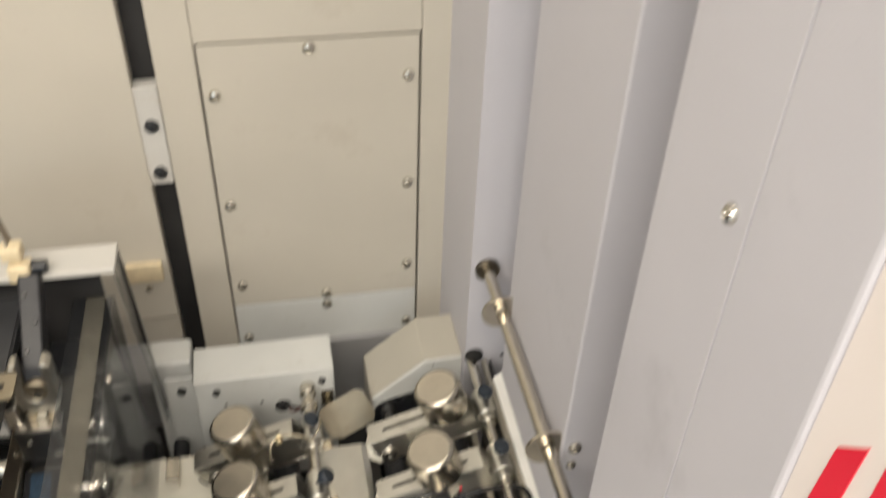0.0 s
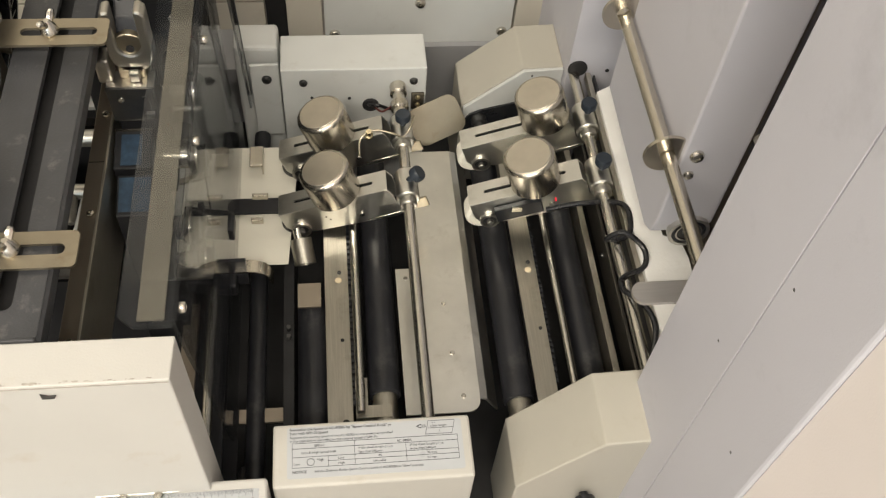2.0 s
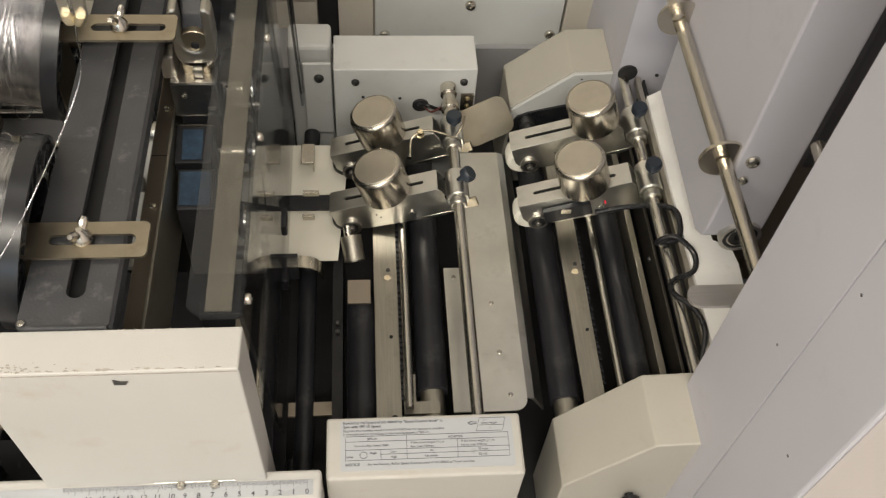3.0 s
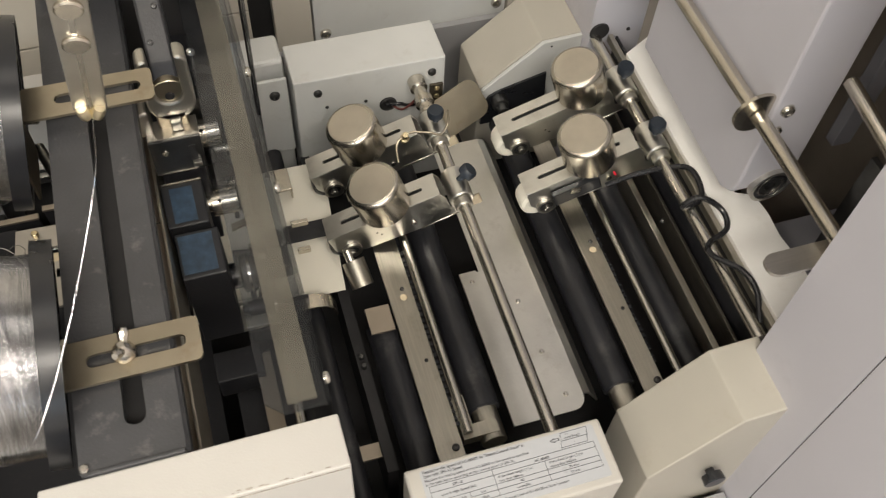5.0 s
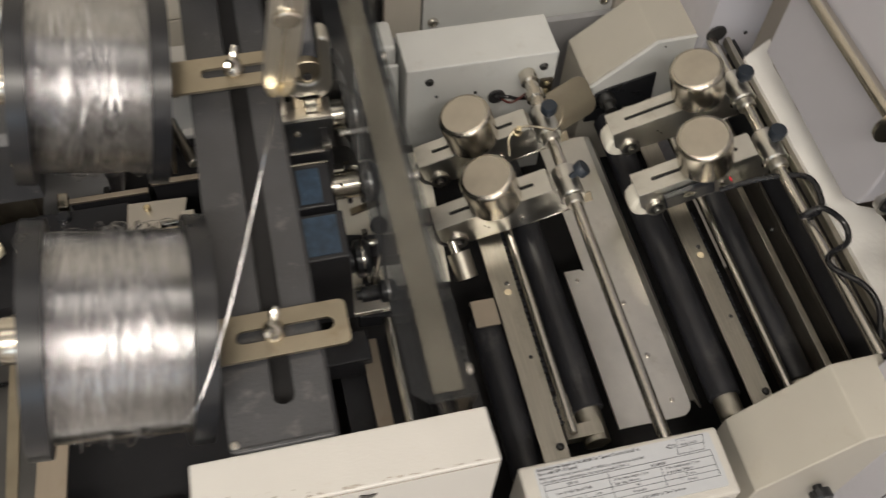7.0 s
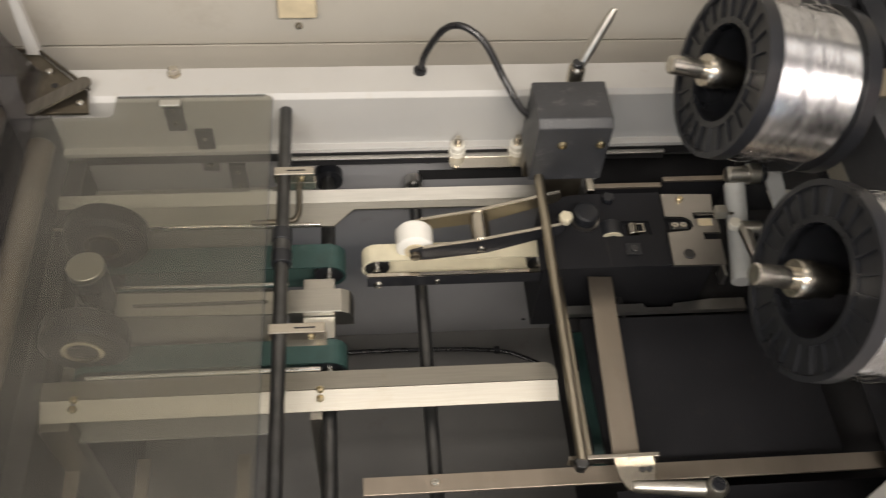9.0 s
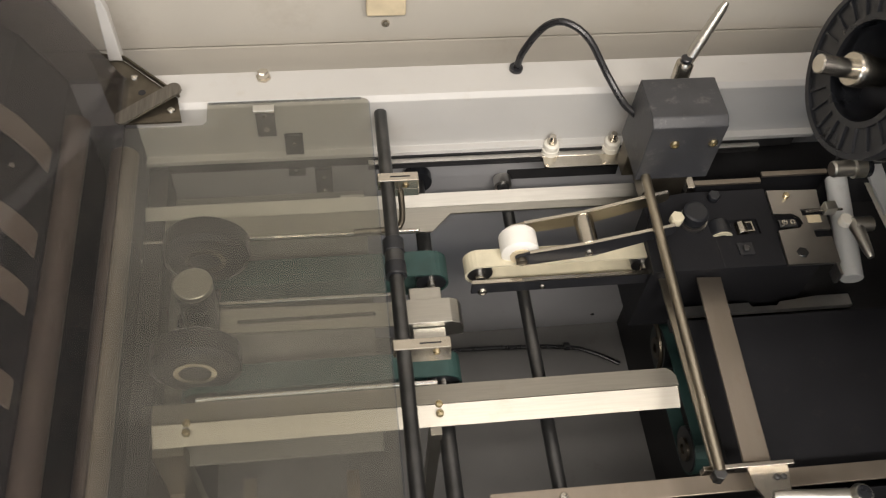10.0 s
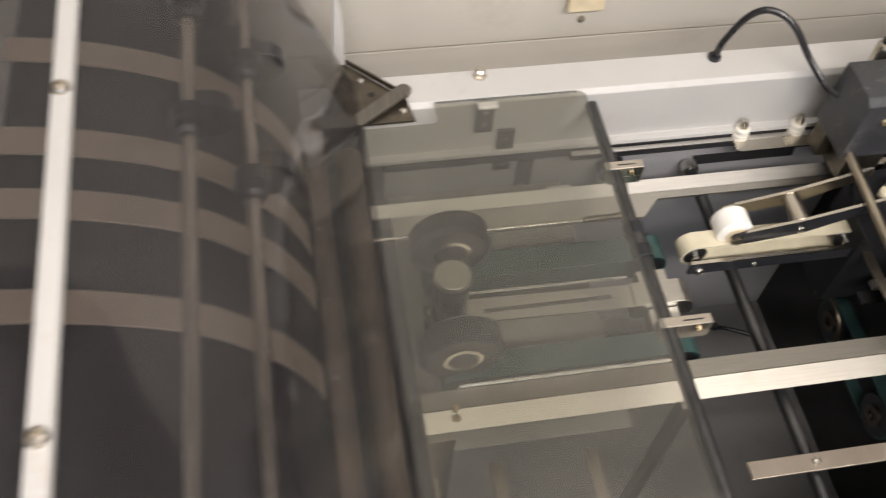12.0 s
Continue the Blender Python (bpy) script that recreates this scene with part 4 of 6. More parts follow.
solid("sensor_cable", sweep(bmesh.new(), cab, 0.0026), CABLE, "black coiled sensor cable round the rod", "cable")
sp = spline([(-0.038, 0.62, 0.655), (-0.036, 0.632, 0.668), (-0.022, 0.637, 0.674), (-0.004, 0.634, 0.672), (0.006, 0.628, 0.674), (0.014, 0.634, 0.682), (0.018, 0.648, 0.682)])
solid("sheathed_wire", sweep(bmesh.new(), sp, 0.0012), TARNISH, "thin grey sheathed wire on the lever", "wire")
solid("wire_screw", lathe(bmesh.new(), (-0.028, 0.636, 0.667), (-0.028, 0.632, 0.679), [(0, 0.0045), (0.004, 0.0045), (0.005, 0.003), (0.012, 0.0028)], 12), BRASS, "brass wire terminal screw", "screw")

# ---- acrylic guard between stitcher and rollers ----
gd = thing("acrylic_guard", (-0.18, 0.57, 0.55), "scuffed clear acrylic guard folded lengthwise", "guard")
a = part("top_flange", slotted(bmesh.new(), [(-0.2, 0.318), (-0.19, 0.309), (-0.166, 0.309), (-0.166, 0.68), (-0.2, 0.68)], [], 0.851, 0.854), ACRYLIC_FLANGE, gd)
b_ = part("side_sheet", prism(bmesh.new(), [(0.309, 0.854), (0.68, 0.854), (0.68, 0.7), (0.72, 0.60), (0.71, 0.553), (0.372, 0.553), (0.36, 0.565)], 0, -0.166, -0.163), ACRYLIC_EDGE, gd)
part("inner_strip", B(-0.1875, -0.1705, 0.313, 0.679, 0.8542, 0.8556), FROST, gd, "frosted strip along the flange")
for py in (0.33, 0.475, 0.585):
    screw(gd, (-0.163, py, 0.842), (1, 0, 0), 0.004)

# ---- wire stitcher ----
beam = thing("stitcher_beam", (-0.27, 0.58, 0.78), "slate grey painted beam with a long slot", "machine beam")
part("top_plate", slotted(bmesh.new(), rounded(-0.3005, -0.2445, 0.299, 0.70, 0.004, 3), [rounded(-0.2745, -0.2625, 0.322, 0.69, 0.0058, 4)], 0.855, 0.86), PAINT_DARK, beam)
part("left_wall", B(-0.3005, -0.2955, 0.3, 0.70, 0.80, 0.8555, bevel=0.001), PAINT_DARK, beam)
part("right_wall", prism(bmesh.new(), [(-0.249, 0.8555), (-0.2447, 0.8595), (-0.2425, 0.857), (-0.2425, 0.846), (-0.249, 0.846)], 1, 0.3, 0.70), PAINT_DARK, beam)
# Sheet added inside the beam so the slot's shade comes from its black colour.
part("slot_shade", B(-0.2953, -0.2492, 0.302, 0.698, 0.842, 0.844), INNER_BLACK, beam)
part("corner_rivet", R((-0.2975, 0.3035, 0.8595), (-0.2975, 0.3035, 0.862), 0.0025, 12), CHROME, beam)
part("end_lip", B(-0.296, -0.245, 0.2985, 0.301, 0.853, 0.862, bevel=0.0006), PAINT_DARK, beam)


def spool_bracket(y, z, wing):
    t = thing("spool_bracket", (-0.27, y, z), "tarnished nickel slotted bracket holding a wire spool", "bracket", "spool brackets")
    part("strap", slotted(bmesh.new(), rounded(-0.312, -0.2265, y - 0.0145, y + 0.0145, 0.004, 4), [rounded(-0.29, -0.2345, y - 0.0042, y + 0.0042, 0.004, 5)], z - 0.0022, z), TARNISH, t)
    part("bent_end", ribbon(bmesh.new(), spline([(-0.3105, y, z - 0.0022), (-0.317, y, z - 0.006), (-0.3195, y, z - 0.016), (-0.3195, y, z - 0.045)], 4), 1, y - 0.0145, y + 0.0145, 0.002), TARNISH, t)
    part("end_plate", prism(bmesh.new(), [(y - 0.024, z - 0.068), (y + 0.022, z - 0.068), (y + 0.024, z - 0.01), (y - 0.022, z - 0.006)], 0, -0.3218, -0.3198, bevel=0.0005), TARNISH, t)
    bx = -0.2685
    part("bolt_head", lathe(bmesh.new(), (bx, y, z), (bx, y, z + 0.012), [(0, 0.006), (0.001, 0.007), (0.005, 0.006), (0.008, 0.004), (0.011, 0.002)], 16), CHROME, t)
    wg = bmesh.new()
    for s in (-1, 1):
        lathe(wg, (bx, y, z + 0.005), (bx + s * 0.004, y + s * 0.011, z + 0.0165), [(0, 0.0026), (0.005, 0.0028), (0.010, 0.0033), (0.013, 0.0018)], 8)
    part("wing_nut", wg, CHROME, t, "bright wing nut")
    return t


spool_bracket(0.3635, 0.866, True)
spool_bracket(0.556, 0.878, True)


def wire_spool(y, z, x0, x1, label, seed):
    rnd = random.Random(seed)
    t = thing("wire_spool", ((x0 + x1) / 2, y, z - 0.066), label, "wire spool", "stitching wire spools")
    RF = 0.066
    for xa, xb, s in ((x0, x0 + 0.009, -1), (x1 - 0.009, x1, 1)):
        fl = bmesh.new()
        ring(fl, (xa, y, z), (xb, y, z), 0.040, RF, 64)
        f = part("flange", fl, BLACK_PLASTIC, t)
        rb = bmesh.new()
        for k in range(24):
            an = 2 * math.pi * k / 24
            c, sn = math.cos(an), math.sin(an)
            q = bmesh.new()
            box(q, -0.0012, 0.0012, -0.0011, 0.0011, 0.043, RF - 0.004)
            join(rb, q, Matrix.Translation(((xa if s < 0 else xb) + s * 0.001, y, z)) @ Matrix.Rotation(an, 4, "X"))
        part("rib", rb, BLACK_PLASTIC, f)
        part("rim", ring(bmesh.new(), (xa - (0.003 if s < 0 else 0), y, z), (xb + (0.003 if s > 0 else 0), y, z), RF - 0.003, RF + 0.0012, 64), BLACK_PLASTIC, f)
        part("hub_ring", ring(bmesh.new(), (xa - (0.002 if s < 0 else 0), y, z), (xb + (0.002 if s > 0 else 0), y, z), 0.0385, 0.0435, 48), BLACK_PLASTIC, f)
    w0, w1, n, seg = x0 + 0.009, x1 - 0.009, 110, 72
    wb = bmesh.new()
    prof = [(0.0, 0.0415)]
    L = w1 - w0
    for k in range(n * 2 + 1):
        a = L * k / (n * 2)
        r = 0.0592 + 0.0010 * noise.noise((a * 60, seed, 0)) + (0.0001 if k % 2 else -0.0001) + 0.0001 * noise.noise((a * 900, seed, 4))
        prof.append((a, r))
    prof += [(L, 0.0415), (0.0, 0.0415)]
    lathe(wb, (w0, y, z), (w1, y, z), prof, seg, False)
    part("wound_wire", wb, WIRE, t, "tightly wound tinned wire")
    lo = bmesh.new()
    for k in range(70):
        a0, x, dx, turn, lift = rnd.uniform(0, 6.28), rnd.uniform(w0 + 0.01, w1 - 0.02), rnd.uniform(-0.02, 0.03), rnd.uniform(0.8, 2.4), rnd.uniform(0.0005, 0.006 if seed == 3 else 0.012)
        pts = []
        for i in range(15):
            f = i / 14
            r = 0.0600 + lift * math.sin(math.pi * f)
            an = a0 + turn * f
            pts.append((min(max(x + dx * f, w0 + 0.002), w1 - 0.002), y + r * math.cos(an), z + r * math.sin(an)))
        sweep(lo, pts, 0.00026, 4)
    tagged(part("loose_wire", lo, WIRE, t, "loose crossing wire strands"), kind="stuff")
    part("core_tube", ring(bmesh.new(), (x0 + 0.002, y, z), (x1 - 0.002, y, z), 0.0385, 0.041, 48), BLACK_PLASTIC, t)
    web = bmesh.new()
    prism(web, [(y - 0.008, z - 0.004), (y + 0.006, z - 0.008), (y + 0.034, z + 0.012), (y + 0.02, z + 0.034), (y - 0.012, z + 0.036)], 0, x1 - 0.03, x1 - 0.026, bevel=0.0008)
    part("hub_web", web, BLACK_PLASTIC, t)
    part("axle", R((x0 - 0.045, y, z), (x1 + 0.012, y, z), 0.0075, 24, 0.001), CHROME, t)
    part("axle_collar", lathe(bmesh.new(), (x0 - 0.016, y, z), (x0 + 0.012, y, z), [(0, 0.0125), (0.002, 0.0135), (0.012, 0.0135), (0.013, 0.0115), (0.028, 0.0115)], 28), NICKEL, t)
    return t


for x_, y_, z_, xr_, lab_, sd_ in ((-0.355, 0.388, 0.853, 0.034, "black plastic spool full of bright stitching wire", 3), (-0.366, 0.585, 0.852, 0.034, "black plastic spool of bright wire with loose loops", 8)):
    sp_ = wire_spool(0.0, 0.066, -0.057, xr_, lab_, sd_)
    sp_.matrix_basis = Matrix.Translation((x_, y_, z_)) @ Matrix.Rotation(radians(13), 4, "Y") @ Matrix.Translation((0, 0, -0.066))

arm = thing("wire_guide_arm", (-0.243, 0.405, 1.0), "clear wire guide arm with brass fittings", "wire guide")
arm_z = Vector((0.012, -0.022, 0.09)).normalized()
arm_y = Vector((-0.04, 0.31, -0.32))
arm_y = (arm_y - arm_z * arm_y.dot(arm_z)).normalized()
arm_m = Matrix.Translation((-0.244, 0.412, 1.012)) @ Matrix((arm_y.cross(arm_z), arm_y, arm_z)).transposed().to_4x4()
cl = bmesh.new()
q = bmesh.new()
box(q, -0.0075, 0.0075, -0.0018, 0.0018, 0, 0.34, bevel=0.0006)
join(cl, q, arm_m)
part("channel", cl, ALUMINIUM, arm)
gr = bmesh.new()
q = bmesh.new()
box(q, -0.0012, 0.0012, -0.0024, -0.0017, 0.0, 0.33)
join(gr, q, arm_m)
part("groove", gr, CHROME, arm)
for h in (0.054, 0.078):
    q = bmesh.new()
    lathe(q, (0, -0.0018, h), (0, -0.0042, h), [(0, 0.0056), (0.0006, 0.0058), (0.0016, 0.0058), (0.0024, 0.005)], 18)
    s = bmesh.new()
    join(s, q, arm_m)
    part("cap_nut", s, NICKEL, arm)
for s_ in (-1, 1):
    q = bmesh.new()
    lathe(q, (s_ * 0.0018, -0.0025, -0.006), (s_ * 0.0042, -0.0025, 0.003), [(0, 0.0016), (0.002, 0.0032), (0.0065, 0.0034), (0.009, 0.0026)], 12)
    g2 = bmesh.new()
    join(g2, q, arm_m)
    part("wire_eye", g2, PALE_BRASS, arm)
tipp = arm_m @ Vector((0, -0.003, -0.008))
wl = spline([tipp, tipp + Vector((-0.012, 0.005, -0.05)), (-0.285, 0.36, 0.915), (-0.309, 0.318, 0.892), (-0.325, 0.315, 0.872)], 10)
solid("feed_wire", sweep(bmesh.new(), wl, 0.00034, 6), WIRE, "single bright wire running to the spool", "wire")


def stitch_head(label):
    t = thing("wire_stitcher", (-0.215, 0.56, 0.6), label, "stitching head")
    part("drive_arm", prism(bmesh.new(), [(0.579, 0.853), (0.586, 0.866), (0.645, 0.918), (0.66, 0.912), (0.612, 0.86), (0.588, 0.842)], 0, -0.2285, -0.2105, bevel=0.002), BLACK_PLATE, t, "black drive arm")
    for k in range(3):
        screw(t, (-0.2235 + 0.008 * (k % 2), 0.596 + 0.018 * k, 0.8755 + 0.0155 * k), (0, -0.66, 0.75), 0.0021, DARK_STEEL)
    part("cream_fitting", B(-0.236, -0.217, 0.645, 0.662, 0.908, 0.925, bevel=0.003), YELLOWED, t, "cream plastic wire fitting")
    part("cream_fitting", B(-0.24, -0.222, 0.652, 0.668, 0.926, 0.94, bevel=0.003), YELLOWED, t, "cream plastic wire fitting")
    part("fitting_knob", R((-0.217, 0.655, 0.918), (-0.205, 0.655, 0.918), 0.006, 14), BLACK_PLASTIC, t)
    lf = bmesh.new()
    ribbon(lf, spline([(-0.232, 0.66, 0.935), (-0.25, 0.69, 0.99), (-0.275, 0.73, 1.07), (-0.30, 0.76, 1.16)], 5), 1, 0, 0.014, 0.0015)
    for v in lf.verts:
        f_ = (v.co.z - 0.935) / 0.225
        v.co.y += 0.655 + 0.10 * f_
    part("wire_leaf", lf, TAN_STEEL, t, "curved tan steel wire leaf")
    cx, ho, hi_ = -0.2195, 0.0172, 0.0092
    ty, tz = 0.572, 0.843
    arch = [(-math.cos(radians(a_)), -math.sin(radians(a_))) for a_ in range(15, 180, 15)]
    outer = [(cx - ho + 0.003, tz + 0.038), (cx - ho, tz + 0.034), (cx - ho, tz - 0.006)] + [(cx + ho * c_, tz - 0.006 + ho * s_) for c_, s_ in arch] + [(cx + ho, tz - 0.006), (cx + ho, tz + 0.034), (cx + ho - 0.003, tz + 0.038)]
    inner = [(cx + hi_, tz + 0.038), (cx + hi_, tz + 0.004)] + [(cx - hi_ * c_, tz + 0.004 + hi_ * s_) for c_, s_ in arch] + [(cx - hi_, tz + 0.004), (cx - hi_, tz + 0.038)]
    part("yoke", prism(bmesh.new(), outer + inner, 1, ty, ty + 0.016, bevel=0.0018), ALUMINIUM, t, "grey cast yoke")
    part("yoke_seat", R((cx, ty + 0.003, tz + 0.002), (cx, ty + 0.016, tz + 0.002), 0.0125, 20), TARNISH, t)
    part("yoke_hole", R((cx, ty + 0.0015, tz), (cx, ty + 0.004, tz), 0.0034, 14), INNER_BLACK, t)
    part("side_lug", B(-0.2495, -0.238, 0.568, 0.586, 0.812, 0.836, bevel=0.002), STEEL, t)
    part("neck", B(-0.233, -0.211, 0.572, 0.596, 0.806, 0.828, bevel=0.0015), TARNISH, t)
    part("neck_step", B(-0.224, -0.216, 0.566, 0.574, 0.815, 0.824, bevel=0.0008), ALUMINIUM, t)
    part("bracket_top", B(-0.2435, -0.206, 0.561, 0.58, 0.812, 0.8145, bevel=0.0005), GREY_STEEL, t)
    part("bracket_face", B(-0.2435, -0.206, 0.5585, 0.561, 0.778, 0.8145, bevel=0.0005), DARK_STEEL, t)
    screw(t, (-0.233, 0.5585, 0.803), (0, -1, 0), 0.003, CHROME)
    part("face_slot", B(-0.2155, -0.211, 0.5577, 0.5587, 0.79, 0.806), INNER_BLACK, t)
    part("cutter", B(-0.2155, -0.209, 0.5545, 0.5587, 0.785, 0.7895, bevel=0.0005), ALUMINIUM, t)
    part("former_block", B(-0.241, -0.208, 0.561, 0.60, 0.68, 0.778, bevel=0.0015), BLACK_PLATE, t)
    part("driver_block", prism(bmesh.new(), [(0.519, 0.7625), (0.5535, 0.7715), (0.5535, 0.66), (0.519, 0.66)], 0, -0.2445, -0.2135, bevel=0.0012), BLACK_PLATE, t)
    part("block_edge", B(-0.2445, -0.2135, 0.5525, 0.5545, 0.7705, 0.7727), NICKEL, t)
    part("blue_label", prism(bmesh.new(), [(0.522, 0.7635), (0.5495, 0.7707), (0.5495, 0.7712), (0.522, 0.764)], 0, -0.2385, -0.2215), BLUE_LABEL, t, "worn blue label")
    part("lower_block", prism(bmesh.new(), [(0.482, 0.746), (0.5175, 0.757), (0.5175, 0.66), (0.482, 0.65)], 0, -0.242, -0.209, bevel=0.0012), BLACK_PLATE, t)
    part("blue_label", prism(bmesh.new(), [(0.4855, 0.7473), (0.5145, 0.7563), (0.5145, 0.7568), (0.4855, 0.7478)], 0, -0.24, -0.2145), BLUE_LABEL, t, "worn blue label")
    part("foot_block", B(-0.24, -0.20, 0.455, 0.484, 0.596, 0.624, bevel=0.0015), BLACK_PLATE, t)
    for yy, zz, xa, xb, rr_ in ((0.612, 0.757, -0.217, -0.188, 0.0125), (0.558, 0.733, -0.215, -0.186, 0.0112), (0.525, 0.672, -0.228, -0.199, 0.0112), (0.49, 0.672, -0.206, -0.184, 0.0065)):
        part("roller_pin", lathe(bmesh.new(), (xa, yy, zz), (xb, yy, zz), [(0, rr_ * 0.6), (0.004, rr_ * 0.6), (0.0045, rr_), (xb - xa - 0.004, rr_), (xb - xa, rr_ * 0.6)], 22), NICKEL if zz > 0.7 else BLACK_PLASTIC, t)
        part("pin_hole", R((xa + 0.011, yy - rr_ * 0.55, zz + rr_ * 0.8), (xa + 0.011, yy - rr_ * 0.6, zz + rr_ * 0.87), 0.0016, 10), INNER_BLACK, t)
        part("pin_collar", lathe(bmesh.new(), (xb - 0.003, yy, zz), (xb + 0.012, yy, zz), [(0, rr_ * 1.1), (0.002, rr_ * 1.45), (0.011, rr_ * 1.45), (0.0145, rr_ * 1.1)], 24), BLACK_PLASTIC, t)
        part("collar_clip", ring(bmesh.new(), (xb + 0.0035, yy, zz), (xb + 0.0055, yy, zz), rr_ * 1.4, rr_ * 1.52, 24), CHROME, t)
    part("wire_loop", sweep(bmesh.new(), spline([(-0.183, 0.58, 0.80), (-0.179, 0.56, 0.75), (-0.176, 0.53, 0.69), (-0.178, 0.50, 0.63)]), 0.0008, 6), DARK_STEEL, t)
    for zz, yy in ((0.665, 0.545), (0.63, 0.505)):
        part("finger_arm", prism(bmesh.new(), [(-0.205, zz), (-0.16, zz - 0.012), (-0.16, zz - 0.028), (-0.205, zz - 0.02)], 1, yy - 0.012, yy + 0.012, bevel=0.002), BLACK_PLATE, t)
    for yy, zz, xx, hh in ((0.596, 0.70, -0.196, 0.03), (0.578, 0.715, -0.187, 0.022), (0.545, 0.668, -0.19, 0.026), (0.508, 0.655, -0.197, 0.02)):
        part("linkage_plate", prism(bmesh.new(), [(yy - 0.012, zz - hh), (yy + 0.013, zz - hh * 0.7), (yy + 0.009, zz + 0.004), (yy - 0.004, zz + 0.009)], 0, xx, xx + 0.004, bevel=0.0008), BLACK_PLATE, t)
        part("plate_edge", B(xx - 0.0004, xx + 0.0044, yy - 0.003, yy + 0.0075, zz + 0.0045, zz + 0.0062), NICKEL, t)
        part("linkage_pin", R((xx + 0.003, yy, zz - 0.006), (xx + 0.012, yy, zz - 0.006), 0.0036, 14), CHROME, t)
    coil = [(-0.192 + 0.0042 * math.cos(k * 0.9), 0.566 + 0.0006 * k, 0.742 - 0.0009 * k + 0.0042 * math.sin(k * 0.9)) for k in range(46)]
    part("return_spring", sweep(bmesh.new(), coil, 0.0007, 6), NICKEL, t, "small bright coil spring")
    part("cross_pin", R((-0.2, 0.585, 0.765), (-0.176, 0.587, 0.762), 0.003, 12), CHROME, t)
    part("edge_lever", prism(bmesh.new(), [(-0.2, 0.545), (-0.176, 0.551), (-0.174, 0.546), (-0.2, 0.539)], 2, 0.715, 0.7175), TARNISH, t)
    part("rear_gears", lathe(bmesh.new(), (-0.2, 0.66, 0.77), (-0.2, 0.625, 0.77), [(0, 0.016), (0.01, 0.016), (0.011, 0.010), (0.02, 0.010), (0.021, 0.014), (0.035, 0.014)], 22), DARK_STEEL, t)
    part("gear_stack", lathe(bmesh.new(), (-0.2, 0.63, 0.72), (-0.2, 0.60, 0.72), [(0, 0.014), (0.01, 0.014), (0.011, 0.009), (0.02, 0.009), (0.021, 0.012), (0.03, 0.012)], 20), DARK_STEEL, t)
    for k in range(4):
        screw(t, (-0.2005, 0.66 + 0.03 * k, 0.80 + 0.02 * (k % 2)), (0, -1, 1), 0.004)
    part("rear_frame", B(-0.232, -0.2, 0.64, 0.78, 0.66, 0.80, bevel=0.002), BLACK_PLATE, t)
    return t


sh_ = stitch_head("oily black stitching head with grey cast yoke and blue labels")
rr = thing("stitcher_rail", (-0.23, 0.5, 0.6), "stained steel rail along the stitching head", "rail")
part("inner_strip", B(-0.264, -0.2476, 0.30, 0.66, 0.762, 0.766, bevel=0.0006), TAN_STEEL, rr)
part("edge", B(-0.2475, -0.2452, 0.30, 0.66, 0.70, 0.777, bevel=0.0005), STEEL_Y, rr)
for y_ in (0.352, 0.47, 0.578):
    screw(rr, (-0.2555, y_, 0.766), (0, 0, 1), 0.0034, NICKEL)
part("joint_line", B(-0.2635, -0.2478, 0.524, 0.5246, 0.7655, 0.7664), INNER_BLACK, rr)
part("lower_plate", B(-0.228, -0.17, 0.30, 0.49, 0.59, 0.594), BLACK_PLATE, rr)
part("tan_strip", B(-0.207, -0.193, 0.31, 0.478, 0.612, 0.616, bevel=0.0006), TAN_STEEL, rr)
part("bright_rod", R((-0.18, 0.31, 0.62), (-0.18, 0.492, 0.62), 0.0045), CHROME, rr)
part("cross_strap", B(-0.232, -0.178, 0.488, 0.512, 0.64, 0.645, bevel=0.0008), STEEL, rr)
part("strap_fold", B(-0.232, -0.178, 0.5125, 0.5145, 0.625, 0.65, bevel=0.0006), STEEL, rr)
part("rear_web", B(-0.18, -0.15, 0.508, 0.512, 0.60, 0.638), BLACK_PLATE, rr)
part("hook", ribbon(bmesh.new(), spline([(-0.16, 0.51, 0.628), (-0.142, 0.51, 0.627), (-0.131, 0.51, 0.62), (-0.126, 0.51, 0.606)], 5), 1, 0.503, 0.517, 0.002), NICKEL, rr)
part("pivot_knob", lathe(bmesh.new(), (-0.188, 0.506, 0.645), (-0.186, 0.51, 0.668), [(0, 0.0065), (0.007, 0.0065), (0.008, 0.0048), (0.018, 0.0045), (0.023, 0.003)], 16), CHROME, rr)
part("pivot_pin", R((-0.186, 0.51, 0.664), (-0.18, 0.522, 0.678), 0.0022, 10), CHROME, rr)
for x1_, y_ in ((-0.132, 0.603), (-0.136, 0.572)):
    part("finger", B(-0.148, x1_, y_ - 0.002, y_ + 0.002, 0.614, 0.62, bevel=0.0005), NICKEL, rr)
part("side_tab", B(-0.152, -0.138, 0.645, 0.672, 0.614, 0.617, bevel=0.0008), NICKEL, rr)
part("side_tab_lip", B(-0.14, -0.138, 0.645, 0.672, 0.602, 0.6165, bevel=0.0004), NICKEL, rr)
part("dark_upright", B(-0.119, -0.109, 0.36, 0.72, 0.50, 0.57), INNER_BLACK, rr)
for k, y_ in enumerate((0.472, 0.462)):
    part("stud", R((-0.114, y_, 0.57), (-0.114, y_, 0.576), 0.0025, 10), DARK_STEEL, rr)
part("tan_tab", B(-0.16, -0.115, 0.378, 0.392, 0.56, 0.563), TAN_STEEL, rr)
part("counter_drum", R((-0.15, 0.30, 0.545), (-0.15, 0.34, 0.545), 0.011), DARK_STEEL, rr)

